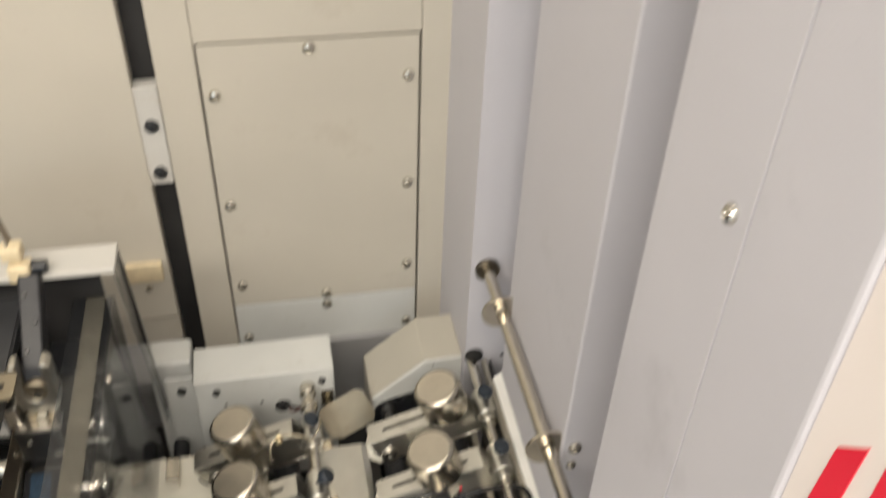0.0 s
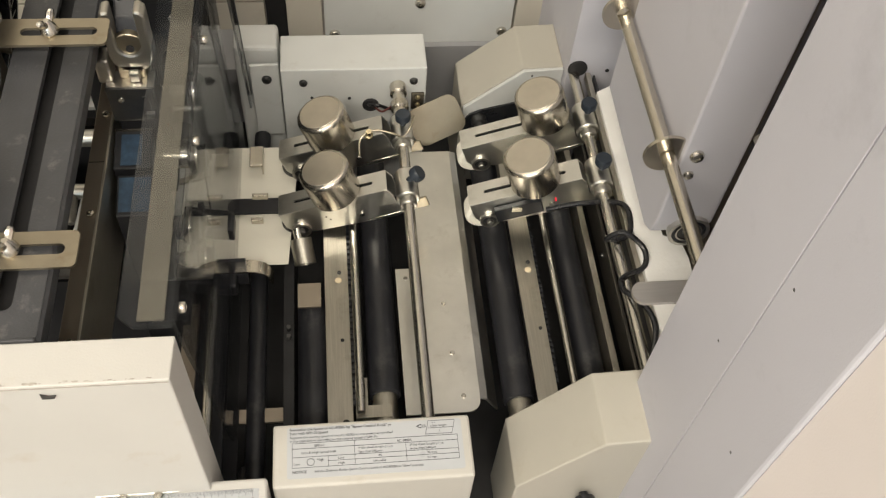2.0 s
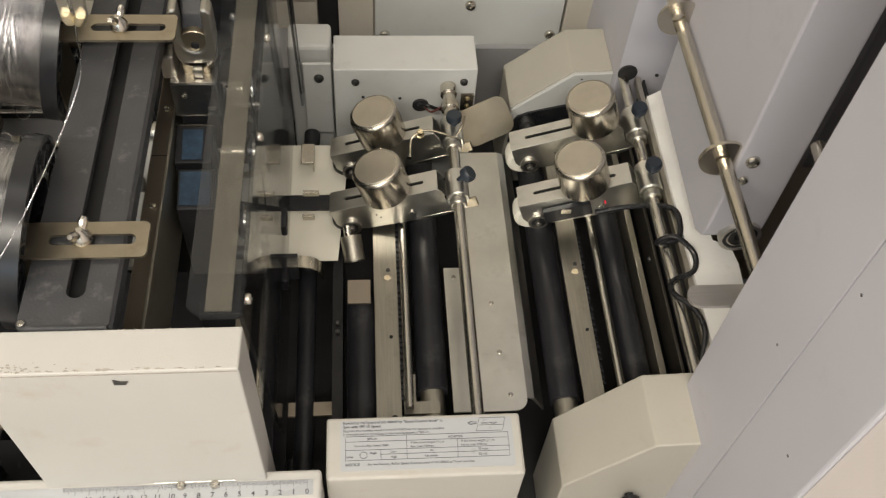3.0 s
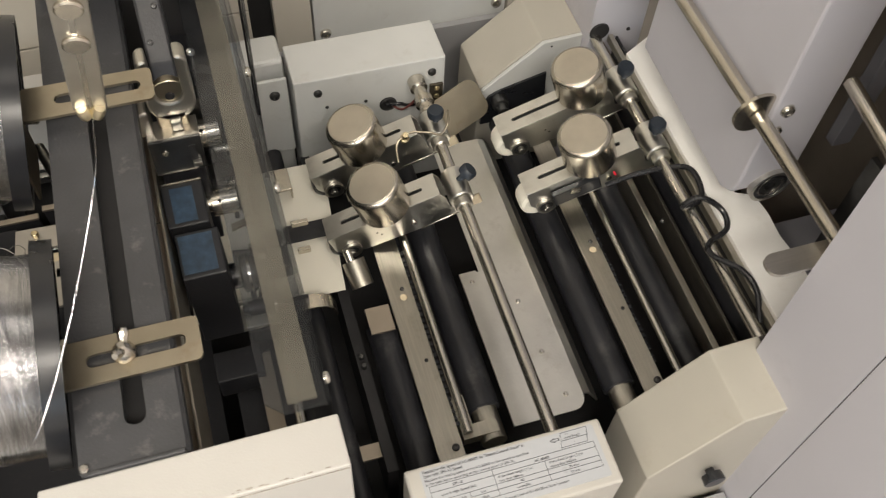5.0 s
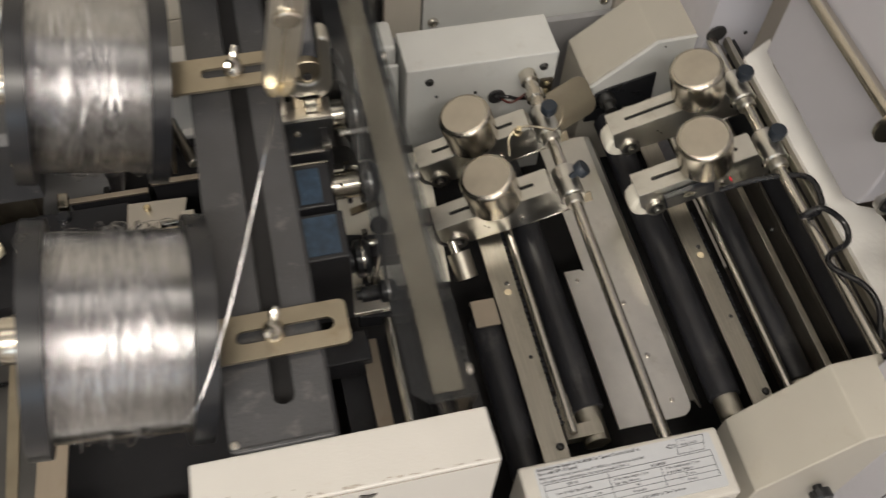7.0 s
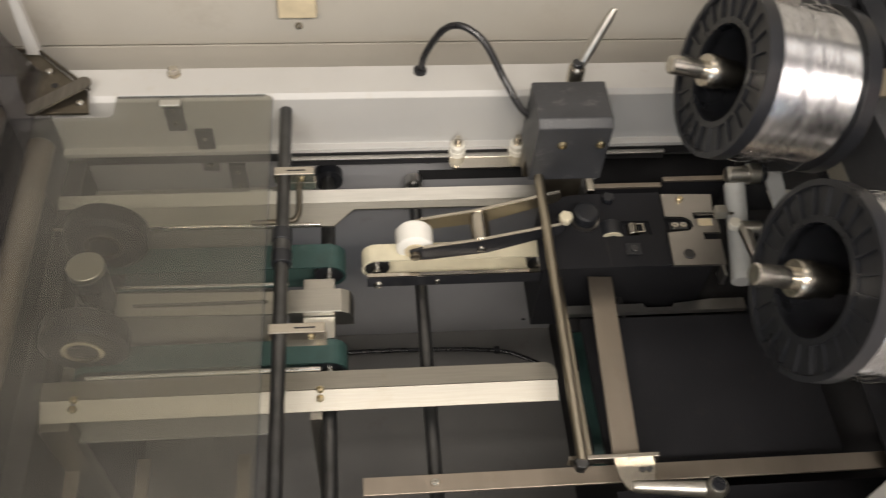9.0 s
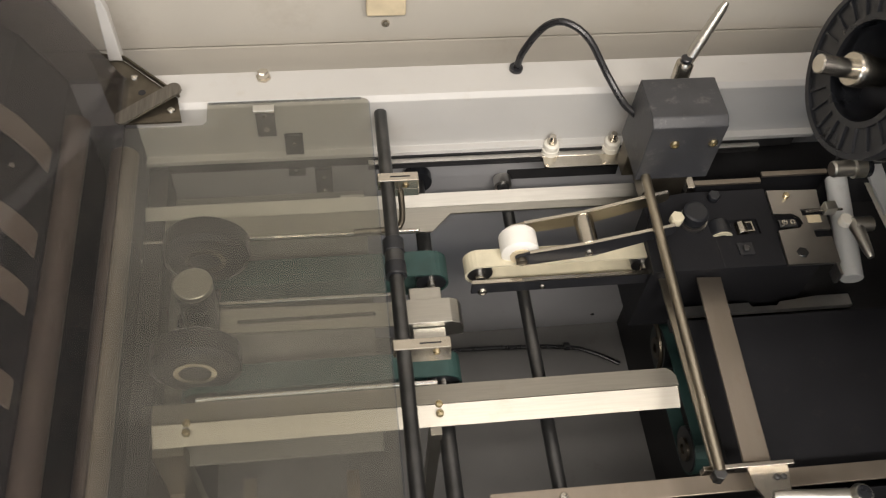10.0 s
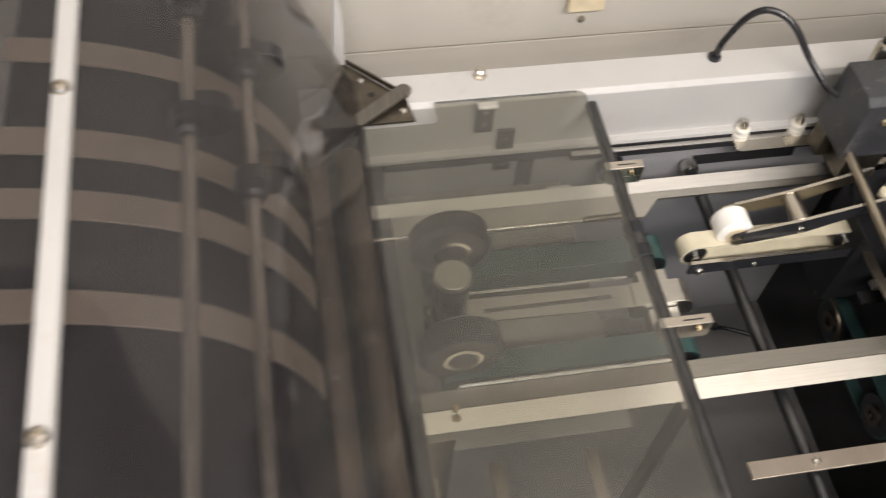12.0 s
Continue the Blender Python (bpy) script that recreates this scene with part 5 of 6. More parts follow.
# ---- rear cover over the stitcher ----
rcv = thing("stitcher_rear_cover", (-0.22, 0.67, 0.6), "white enamelled stitcher cover with black inside", "machine cover")
part("top", B(-0.30, -0.1505, 0.651, 0.687, 0.905, 0.911, bevel=0.001), PAINT_WHITE, rcv)
part("back_sheet", B(-0.30, -0.172, 0.682, 0.686, 0.56, 0.9045), INNER_BLACK, rcv)
part("side_sheet", prism(bmesh.new(), [(0.653, 0.9045), (0.682, 0.9045), (0.735, 0.62), (0.725, 0.62)], 0, -0.153, -0.1505), ACRYLIC_EDGE, rcv)
part("side_edge", R((-0.152, 0.684, 0.902), (-0.152, 0.736, 0.63), 0.002, 10), BLACK_PLATE, rcv)
# ---- delivery section ----
rail = thing("white_rail", (-0.65, 0.765, 0.6), "white enamelled rail along the delivery bed", "rail")
part("profile", prism(bmesh.new(), [(0.7435, 0.6175), (0.7435, 0.683), (0.748, 0.688), (0.786, 0.688), (0.786, 0.6), (0.76, 0.6), (0.735, 0.612), (0.735, 0.6175)], 0, -1.0, -0.30, bevel=0.0008), PAINT_WHITE, rail)
part("back_shelf", B(-1.3, -0.14, 0.786, 0.853, 0.6, 0.62), PAINT_CHASSIS, rail)
# Black strip filling the recess below the lip, its shade drawn as colour.
part("lower_slot_shade", B(-0.98, -0.32, 0.7352, 0.7432, 0.6, 0.6165), INNER_BLACK, rail)
part("under_wall", B(-0.98, -0.4235, 0.7422, 0.7432, 0.214, 0.5995), PAINT_CHASSIS, rail)
part("wall_slot", B(-0.629, -0.505, 0.7416, 0.7424, 0.556, 0.572), INNER_BLACK, rail, "long black slot in the wall")
part("wall_dent", R((-0.47, 0.7416, 0.245), (-0.47, 0.7424, 0.245), 0.0028, 10), INNER_BLACK, rail)
part("wall_hole", R((-0.619, 0.7416, 0.585), (-0.619, 0.7424, 0.585), 0.0024, 10), INNER_BLACK, rail)
part("edge_strip", B(-0.78, -0.36, 0.728, 0.734, 0.607, 0.609, bevel=0.0004), STEEL, rail)
part("under_edge", B(-0.78, -0.36, 0.7285, 0.7345, 0.5995, 0.6068), INNER_BLACK, rail)
part("hole_grommet", ring(bmesh.new(), (-0.629, 0.776, 0.688), (-0.629, 0.776, 0.6915), 0.003, 0.0068), BLACK_PLASTIC, rail)
hb = bmesh.new()
lathe(hb, (-0.878, 0.777, 0.688), (-0.878, 0.777, 0.7), [(0, 0.0075), (0.002, 0.0075), (0.0022, 0.0058), (0.008, 0.0058), (0.0095, 0.004)], 6)
part("hex_bolt", hb, NICKEL, rail)
kb2 = thing("standoff_plate", (-0.55, 0.735, 0.6), "steel plate carrying two cream standoffs", "plate")
part("plate", slotted(bmesh.new(), rounded(-0.598, -0.505, 0.713, 0.7425, 0.005), [], 0.606, 0.608), NICKEL, kb2)
for sx in (-0.589, -0.524):
    part("standoff", lathe(bmesh.new(), (sx, 0.735, 0.608), (sx, 0.735, 0.622), [(0, 0.0092), (0.006, 0.0092), (0.0065, 0.0082), (0.0125, 0.0082), (0.014, 0.0065)], 20), WHITE_PLASTIC, kb2, "cream plastic standoff")
    part("stud", lathe(bmesh.new(), (sx, 0.735, 0.622), (sx, 0.735, 0.632), [(0, 0.0052), (0.003, 0.0052), (0.0032, 0.0035), (0.01, 0.0033)], 12), NICKEL, kb2)
mb = thing("motor_box", (-0.49, 0.69, 0.63), "slate grey control box with chamfered top", "control box")
part("housing", prism(bmesh.new(), [(0.654, 0.655), (0.654, 0.728), (0.662, 0.735), (0.71, 0.735), (0.715, 0.655)], 0, -0.527, -0.455, bevel=0.0012), PAINT_DARK, mb)
for sx in (-0.501, -0.464):
    screw(mb, (sx, 0.654, 0.706), (0, -1, 0), 0.0045, BRASS)
part("foot", B(-0.51, -0.47, 0.66, 0.71, 0.612, 0.6545), OLIVE_STEEL, mb)
lv = thing("clamp_lever", (-0.48, 0.727, 0.69), "bright cast clamping lever", "lever")
part("socket", lathe(bmesh.new(), (-0.48, 0.727, 0.69), (-0.48, 0.727, 0.74), [(0, 0.006), (0.02, 0.006), (0.022, 0.0085), (0.046, 0.0085), (0.05, 0.006)], 20), NICKEL, lv)
part("cap", R((-0.48, 0.727, 0.739), (-0.48, 0.727, 0.744), 0.0055, 14), BLACK_PLASTIC, lv)
part("arm", lathe(bmesh.new(), (-0.48, 0.727, 0.732), (-0.448, 0.752, 0.79), [(0, 0.005), (0.02, 0.0055), (0.06, 0.0045), (0.069, 0.003)], 14), ALUMINIUM, lv)
pc = spline([(-0.629, 0.776, 0.688), (-0.624, 0.777, 0.712), (-0.608, 0.776, 0.743), (-0.59, 0.77, 0.753), (-0.569, 0.757, 0.744), (-0.55, 0.737, 0.717), (-0.535, 0.715, 0.70), (-0.524, 0.70, 0.696)])
solid("power_cable", sweep(bmesh.new(), pc, 0.0036), CABLE, "glossy black cable into the control box", "cable")

ds = thing("delivery_shaft", (-0.767, 0.55, 0.66), "dark steel adjusting shaft with clamps", "shaft")
part("bar", R((-0.767, 0.30, 0.668), (-0.767, 0.757, 0.668), 0.0063), DARK_STEEL, ds)
for y_, x1 in ((0.657, -0.738), (0.481, -0.728)):
    part("clamp", B(-0.776, x1, y_ - 0.005, y_ + 0.005, 0.662, 0.675, bevel=0.0008), NICKEL, ds)
    screw(ds, (x1 - 0.012, y_ - 0.005, 0.668), (0, -1, 0), 0.003, BRASS)
    screw(ds, (-0.772, y_ - 0.005, 0.666), (0, -1, 0), 0.0025, CHROME)
    part("clamp_slot", B(x1 - 0.026, x1 - 0.008, y_ - 0.0006, y_ + 0.0006, 0.6748, 0.6753), INNER_BLACK, ds)
    part("clamp_bolt", R((-0.7765, y_, 0.669), (-0.7715, y_, 0.669), 0.0046, 14), DARK_STEEL, ds)
    part("lower_clamp", B(-0.772, x1 + 0.001, y_ - 0.004, y_ + 0.004, 0.650, 0.6615, bevel=0.0008), NICKEL, ds)
for y_ in (0.583, 0.558):
    part("collar", R((-0.767, y_ - 0.007, 0.668), (-0.767, y_ + 0.007, 0.668), 0.0095, 20), BLACK_PLASTIC, ds)
part("hook_rod", sweep(bmesh.new(), spline([(-0.754, 0.655, 0.652), (-0.754, 0.638, 0.645), (-0.756, 0.628, 0.641), (-0.764, 0.6235, 0.639), (-0.80, 0.623, 0.638)], 6), 0.003, 12), OLIVE_STEEL, ds, "bent dark steel rod")
part("collar_body", R((-0.767, 0.562, 0.668), (-0.767, 0.58, 0.668), 0.0085, 20), DARK_STEEL, ds)
for x, z, y0, y1, r in ((-0.635, 0.563, 0.3, 0.735, 0.0065), (-0.729, 0.575, 0.3, 0.735, 0.0075)):
    s = thing("drive_shaft", (x, 0.5, z - r), "oily dark steel drive shaft", "shaft", "drive shafts")
    part("bar", R((x, y0, z), (x, y1, z), r), DARK_STEEL, s)
    part("bearing", ring(bmesh.new(), (x, 0.727, z), (x, 0.738, z), r, 0.016 if x < -0.7 else 0.0095), BLACK_PLASTIC if x < -0.7 else STEEL, s)

# guide rails of the bed
g1 = thing("rear_guide_rail", (-0.75, 0.667, 0.59), "bright aluminium rear guide rail with notched end", "guide rail")
part("flat", slotted(bmesh.new(), [(-1.0, 0.648), (-0.722, 0.646), (-0.702, 0.667), (-0.49, 0.667), (-0.49, 0.676), (-1.0, 0.676)], [], 0.598, 0.6), ALUMINIUM, g1)
part("upturned_edge", prism(bmesh.new(), [(0.6764, 0.598), (0.689, 0.604), (0.689, 0.606), (0.6764, 0.6)], 0, -1.0, -0.49), ALUMINIUM, g1)
part("hem", R((-1.0, 0.65, 0.601), (-0.735, 0.648, 0.601), 0.002, 10), CHROME, g1)
g2_ = thing("front_guide_rail", (-0.75, 0.46, 0.59), "bright aluminium front guide rail with rounded end", "guide rail")
part("flat", slotted(bmesh.new(), [(-0.99, 0.461), (-0.518, 0.461), (-0.5185, 0.471), (-0.5215, 0.476), (-0.526, 0.479), (-0.99, 0.479)], [], 0.598, 0.6), RAIL_ALU, g2_)
part("sloped_face", prism(bmesh.new(), [(0.4605, 0.598), (0.4605, 0.5995), (0.443, 0.592), (0.4435, 0.5905)], 0, -0.99, -0.519), RAIL_ALU, g2_)
part("hem", R((-0.945, 0.481, 0.602), (-0.735, 0.481, 0.602), 0.002, 10), CHROME, g2_)
for sx, sy in ((-0.736, 0.461), (-0.736, 0.452), (-0.952, 0.461), (-0.952, 0.452)):
    screw(g2_, (sx, sy, 0.5995), (0, 0, 1), 0.0035, BRASS)
part("leg", B(-0.985, -0.955, 0.436, 0.449, 0.22, 0.59), RAIL_ALU, g2_)
part("leg", B(-0.745, -0.735, 0.436, 0.449, 0.22, 0.59), RAIL_ALU, g2_)


def belt_loop(y0, y1, x0, x1, r, z_top, mat, label, name, pulleys=BLACK_PLASTIC):
    """A flat belt round two pulleys."""
    t = thing(name, ((x0 + x1) / 2, (y0 + y1) / 2, z_top - 2 * r), label, "belt", "delivery belts" if mat is GREEN_BELT else "")
    z = z_top - r
    loop = []
    for k in range(13):
        an = radians(-90 + 180 * k / 12)
        loop.append((x1 - r + r * math.cos(an), z + r * math.sin(an)))
    for k in range(13):
        an = radians(90 + 180 * k / 12)
        loop.append((x0 + r + r * math.cos(an), z + r * math.sin(an)))
    b = bmesh.new()
    th = 0.0022
    rows = []
    c = len(loop)
    for k in range(c):
        xx, zz = loop[k]
        cx = min(max(xx, x0 + r), x1 - r)
        nx, nz = (xx - cx) / r, (zz - z) / r
        rows.append([b.verts.new(p) for p in ((xx, y0, zz), (xx, y1, zz), (xx - nx * th, y1, zz - nz * th), (xx - nx * th, y0, zz - nz * th))])
    for k in range(c):
        p, q_ = rows[k], rows[(k + 1) % c]
        for j in range(4):
            b.faces.new((p[j], p[(j + 1) % 4], q_[(j + 1) % 4], q_[j]))
    bmesh.ops.recalc_face_normals(b, faces=b.faces)
    part("band", b, mat, t)
    for cx in (x0 + r, x1 - r):
        part("pulley", R((cx, y0 + 0.001, z), (cx, y1 - 0.001, z), r - th, 24), pulleys, t)
        part("pulley_axle", R((cx, y0 - 0.006, z), (cx, y0 + 0.002, z), 0.005, 14), CHROME, t)
    return t


belt_loop(0.594, 0.622, -0.96, -0.711, 0.017, 0.602, GREEN_BELT, "dark green delivery belt on pulleys", "delivery_belt")
belt_loop(0.487, 0.512, -0.96, -0.711, 0.017, 0.602, GREEN_BELT, "dark green delivery belt on pulleys", "delivery_belt")
belt_loop(0.598, 0.618, -0.695, -0.50, 0.015, 0.604, CREAM_BELT, "cream feed belt under the press wheel", "feed_belt", DARK_STEEL)
fb = thing("belt_side_plate", (-0.6, 0.588, 0.57), "black side plate of the feed belt", "plate")
part("plate", B(-0.69, -0.5, 0.584, 0.5875, 0.578, 0.594, bevel=0.0008), BLACK_PLATE, fb)
part("bright_edge", B(-0.69, -0.5, 0.5838, 0.5878, 0.5945, 0.5965), NICKEL, fb)
screw(fb, (-0.679, 0.584, 0.583), (0, -1, 0), 0.005, CHROME)
screw(fb, (-0.62, 0.584, 0.585), (0, -1, 0), 0.003, CHROME)
cbk = thing("centre_guide", (-0.83, 0.54, 0.58), "bright aluminium centre guide with a long slot", "guide")
part("slotted_bar", slotted(bmesh.new(), [(-0.925, 0.541), (-0.76, 0.537), (-0.76, 0.562), (-0.925, 0.566)], [rounded(-0.91, -0.785, 0.549, 0.5535, 0.002)], 0.606, 0.6085), ALUMINIUM, cbk)
part("end_block", prism(bmesh.new(), [(-0.765, 0.585), (-0.765, 0.61), (-0.716, 0.61), (-0.708, 0.606), (-0.704, 0.596), (-0.704, 0.585)], 1, 0.537, 0.563, bevel=0.0008), ALUMINIUM, cbk)
part("upper_tab", B(-0.752, -0.722, 0.5635, 0.58, 0.585, 0.602, bevel=0.0008), ALUMINIUM, cbk)
part("lower_tab", B(-0.752, -0.722, 0.513, 0.5365, 0.585, 0.602, bevel=0.0008), ALUMINIUM, cbk)
part("edge_rod", R((-0.955, 0.572, 0.61), (-0.765, 0.57, 0.61), 0.0015, 8), CHROME, cbk)
pw = thing("press_wheel_arm", (-0.57, 0.62, 0.6), "black press arm with white plastic wheel", "press arm")
part("wheel", lathe(bmesh.new(), (-0.642, 0.603, 0.612), (-0.642, 0.63, 0.612), [(0, 0.012), (0.001, 0.0165), (0.003, 0.0185), (0.023, 0.0185), (0.026, 0.016)], 36), WHITE_NYLON, pw)
part("wheel_hub", ring(bmesh.new(), (-0.642, 0.6015, 0.612), (-0.642, 0.604, 0.612), 0.006, 0.0105), YELLOWED, pw)
part("axle_bolt", R((-0.642, 0.594, 0.612), (-0.642, 0.604, 0.612), 0.0055, 14), OLIVE_STEEL, pw)
part("front_plate", prism(bmesh.new(), [(-0.645, 0.602), (-0.648, 0.616), (-0.635, 0.622), (-0.58, 0.632), (-0.50, 0.654), (-0.497, 0.646), (-0.50, 0.64), (-0.57, 0.612), (-0.63, 0.603)], 1, 0.598, 0.6005), BLACK_PLATE, pw)
part("plate_edge", ribbon(bmesh.new(), [(-0.635, 0.6, 0.6225), (-0.58, 0.6, 0.6325), (-0.50, 0.6, 0.6545)], 1, 0.5976, 0.6009, 0.0008), NICKEL, pw)
part("rear_plate", prism(bmesh.new(), [(-0.645, 0.606), (-0.648, 0.618), (-0.635, 0.622), (-0.58, 0.634), (-0.50, 0.66), (-0.497, 0.652), (-0.50, 0.646), (-0.57, 0.616), (-0.63, 0.606)], 1, 0.633, 0.6355), TARNISH, pw)
part("rear_edge", ribbon(bmesh.new(), [(-0.635, 0.634, 0.6225), (-0.58, 0.634, 0.6345), (-0.50, 0.634, 0.6605)], 1, 0.6326, 0.6359, 0.0008), NICKEL, pw)
part("spacer", R((-0.577, 0.6, 0.625), (-0.577, 0.634, 0.625), 0.0095, 22), NICKEL, pw)
screw(pw, (-0.577, 0.598, 0.619), (0, -1, 0), 0.0045, CHROME)
cr = thing("clamp_rod", (-0.503, 0.54, 0.62), "polished steel clamp rod with nylon nut", "rod")
part("bar", R((-0.518, 0.70, 0.665), (-0.5155, 0.368, 0.629), 0.0047), TARNISH, cr)
part("flat_bar", prism(bmesh.new(), [(-0.506, 0.383), (-0.4965, 0.383), (-0.495, 0.583), (-0.5045, 0.583)], 2, 0.588, 0.591, bevel=0.0004), TARNISH, cr)
part("nut", R((-0.4965, 0.607, 0.648), (-0.4965, 0.607, 0.657), 0.0068, 6), CREAM_BELT, cr, "cream nylon nut")
part("clevis", B(-0.525, -0.511, 0.688, 0.71, 0.62, 0.668, bevel=0.001), OLIVE_STEEL, cr)
part("end_nut", R((-0.5165, 0.366, 0.62), (-0.5165, 0.366, 0.632), 0.006, 6), DARK_STEEL, cr)

st = thing("stitch_table", (-0.45, 0.605, 0.6), "oily black stitching table with rollers", "machine table")
part("black_plate", slotted(bmesh.new(), [(-0.525, 0.561), (-0.395, 0.561), (-0.389, 0.652), (-0.47, 0.652), (-0.505, 0.648), (-0.523, 0.60)], [rounded(-0.458, -0.408, 0.598, 0.616, 0.002)], 0.629, 0.633), MATT_BLACK, st)
part("support", B(-0.515, -0.34, 0.58, 0.64, 0.5, 0.6285), MATT_BLACK, st)
part("knob", lathe(bmesh.new(), (-0.473, 0.617, 0.633), (-0.473, 0.617, 0.65), [(0, 0.011), (0.004, 0.011), (0.0045, 0.009), (0.008, 0.009), (0.009, 0.0125), (0.016, 0.0125), (0.017, 0.010)], 28), BLACK_PLASTIC, st)
part("hex_head", R((-0.445, 0.643, 0.633), (-0.445, 0.643, 0.64), 0.0062, 6), BLACK_PLASTIC, st)
part("wheel", R((-0.447, 0.599, 0.627), (-0.447, 0.615, 0.627), 0.0125, 26), BLACK_PLASTIC, st)
part("wheel_ring", ring(bmesh.new(), (-0.447, 0.5975, 0.627), (-0.447, 0.5995, 0.627), 0.0075, 0.0115), CREAM_BELT, st)
part("small_gear", R((-0.425, 0.6, 0.63), (-0.425, 0.613, 0.63), 0.006, 8), NICKEL, st)
part("square_boss", B(-0.437, -0.422, 0.574, 0.588, 0.633, 0.6345, bevel=0.0005), BLACK_PLASTIC, st)
part("boss_screw", R((-0.4295, 0.581, 0.634), (-0.4295, 0.581, 0.6362), 0.0035, 12), DARK_STEEL, st)
part("steel_plate", slotted(bmesh.new(), [(-0.395, 0.5585), (-0.343, 0.558), (-0.341, 0.588), (-0.357, 0.588), (-0.357, 0.597), (-0.339, 0.597), (-0.338, 0.614), (-0.362, 0.614), (-0.362, 0.622), (-0.341, 0.622),
                                          (-0.337, 0.645), (-0.389, 0.647), (-0.391, 0.618), (-0.372, 0.617), (-0.366, 0.612), (-0.365, 0.605), (-0.369, 0.600), (-0.392, 0.598)], [], 0.6335, 0.6365), GREY_STEEL, st)
part("copper_screw", R((-0.372, 0.638, 0.636), (-0.372, 0.638, 0.641), 0.0032, 12), BRASS, st)
part("dark_screw", R((-0.377, 0.571, 0.636), (-0.377, 0.571, 0.6382), 0.006, 6), DARK_STEEL, st)
part("yellow_tab", B(-0.359, -0.345, 0.605, 0.614, 0.6365, 0.637), YELLOWED, st)
part("clincher", B(-0.388, -0.37, 0.602, 0.612, 0.632, 0.6355, bevel=0.001), DARK_STEEL, st)
for cx in (-0.383, -0.3745):
    part("clincher_hole", ring(bmesh.new(), (cx, 0.607, 0.6355), (cx, 0.607, 0.637), 0.0015, 0.003), NICKEL, st)
part("bent_tab", B(-0.348, -0.345, 0.545, 0.558, 0.62, 0.636), STEEL, st)
for x0_, x1_, y_ in ((-0.4476, -0.375, 0.681), (-0.3715, -0.299, 0.6885)):
    part("rear_bar", B(x0_, x1_, y_ - 0.003, y_ + 0.003, 0.608, 0.611, bevel=0.0005), TAN_STEEL, st)
    part("rear_web", B(x0_ + 0.001, x1_ - 0.001, y_ - 0.0025, y_ + 0.0025, 0.545, 0.6078), MATT_BLACK, st)
part("bar_end", B(-0.4575, -0.4482, 0.672, 0.69, 0.604, 0.6145, bevel=0.0012), NICKEL, st)
part("upright_tab", prism(bmesh.new(), [(-0.486, 0.6), (-0.47, 0.6), (-0.47, 0.628), (-0.478, 0.64), (-0.486, 0.63)], 1, 0.668, 0.67, bevel=0.0004), NICKEL, st)
part("table_seam", B(-0.4555, -0.4545, 0.562, 0.597, 0.6326, 0.6332), INNER_BLACK, st)
part("knob_collar", ring(bmesh.new(), (-0.473, 0.617, 0.6335), (-0.473, 0.617, 0.637), 0.0112, 0.0138, 28), GREY_STEEL, st)
part("gear_window", ring(bmesh.new(), (-0.42, 0.6065, 0.6325), (-0.42, 0.6065, 0.6345), 0.0062, 0.0078, 4), NICKEL, st)
lk = thing("linkage", (-0.33, 0.6, 0.6), "bright cast linkage with white caps", "linkage")
part("round_post", R((-0.315, 0.56, 0.60), (-0.30, 0.67, 0.62), 0.011), PAINT_GREY, lk, "pale grey round post")
part("clamp", lathe(bmesh.new(), (-0.3215, 0.659, 0.65), (-0.286, 0.66, 0.65), [(0, 0.007), (0.002, 0.0085), (0.022, 0.0085), (0.023, 0.011), (0.034, 0.011)], 20), ALUMINIUM, lk)
part("clamp_cap", R((-0.2865, 0.66, 0.65), (-0.281, 0.66, 0.65), 0.0105, 16), BLACK_PLASTIC, lk)
part("side_bar", prism(bmesh.new(), [(-0.269, 0.618), (-0.252, 0.63), (-0.2455, 0.7), (-0.266, 0.699)], 2, 0.622, 0.626, bevel=0.0006), PAINT_GREY, lk)
part("slanted_strut", R((-0.3245, 0.60, 0.79), (-0.3095, 0.555, 0.79), 0.0042, 16), ALUMINIUM, lk)
part("pin_block", B(-0.342, -0.33, 0.612, 0.622, 0.637, 0.648, bevel=0.001), ALUMINIUM, lk)
part("pin", R((-0.36, 0.616, 0.641), (-0.322, 0.616, 0.641), 0.0015, 8), CHROME, lk)
part("white_cap", R((-0.326, 0.6, 0.64), (-0.326, 0.6, 0.648), 0.0065, 16), WHITE_PLASTIC, lk)
part("toggle", lathe(bmesh.new(), (-0.318, 0.596, 0.645), (-0.314, 0.558, 0.64), [(0, 0.007), (0.015, 0.006), (0.032, 0.0045), (0.038, 0.003)], 14), ALUMINIUM, lk)
part("toggle_cap", R((-0.322, 0.594, 0.645), (-0.302, 0.594, 0.645), 0.0075, 14), ALUMINIUM, lk)

tb = thing("fold_table", (-0.35, 0.47, 0.54), "black sheet steel fold table", "machine table")
part("sheet", B(-0.474, -0.245, 0.392, 0.552, 0.55, 0.553), MATT_BLACK, tb)
part("back_bar", prism(bmesh.new(), [(-0.49, 0.553), (-0.30, 0.553), (-0.30, 0.566), (-0.335, 0.566), (-0.375, 0.562), (-0.378, 0.558), (-0.405, 0.558), (-0.408, 0.563), (-0.49, 0.563)], 2, 0.556, 0.562), ZINC, tb)
part("cover_plate", B(-0.474, -0.302, 0.565, 0.66, 0.505, 0.508), INNER_BLACK, tb)
part("front_black", B(-0.47, -0.162, 0.30, 0.368, 0.55, 0.553), MATT_BLACK, tb)
sbx = bmesh.new()
box(sbx, -0.012, 0.012, -0.094, 0.094, -0.0015, 0.0015, bevel=0.0004)
cs = thing("cross_strip", (-0.464, 0.478, 0.595), "stained flat steel cross strip", "strip")
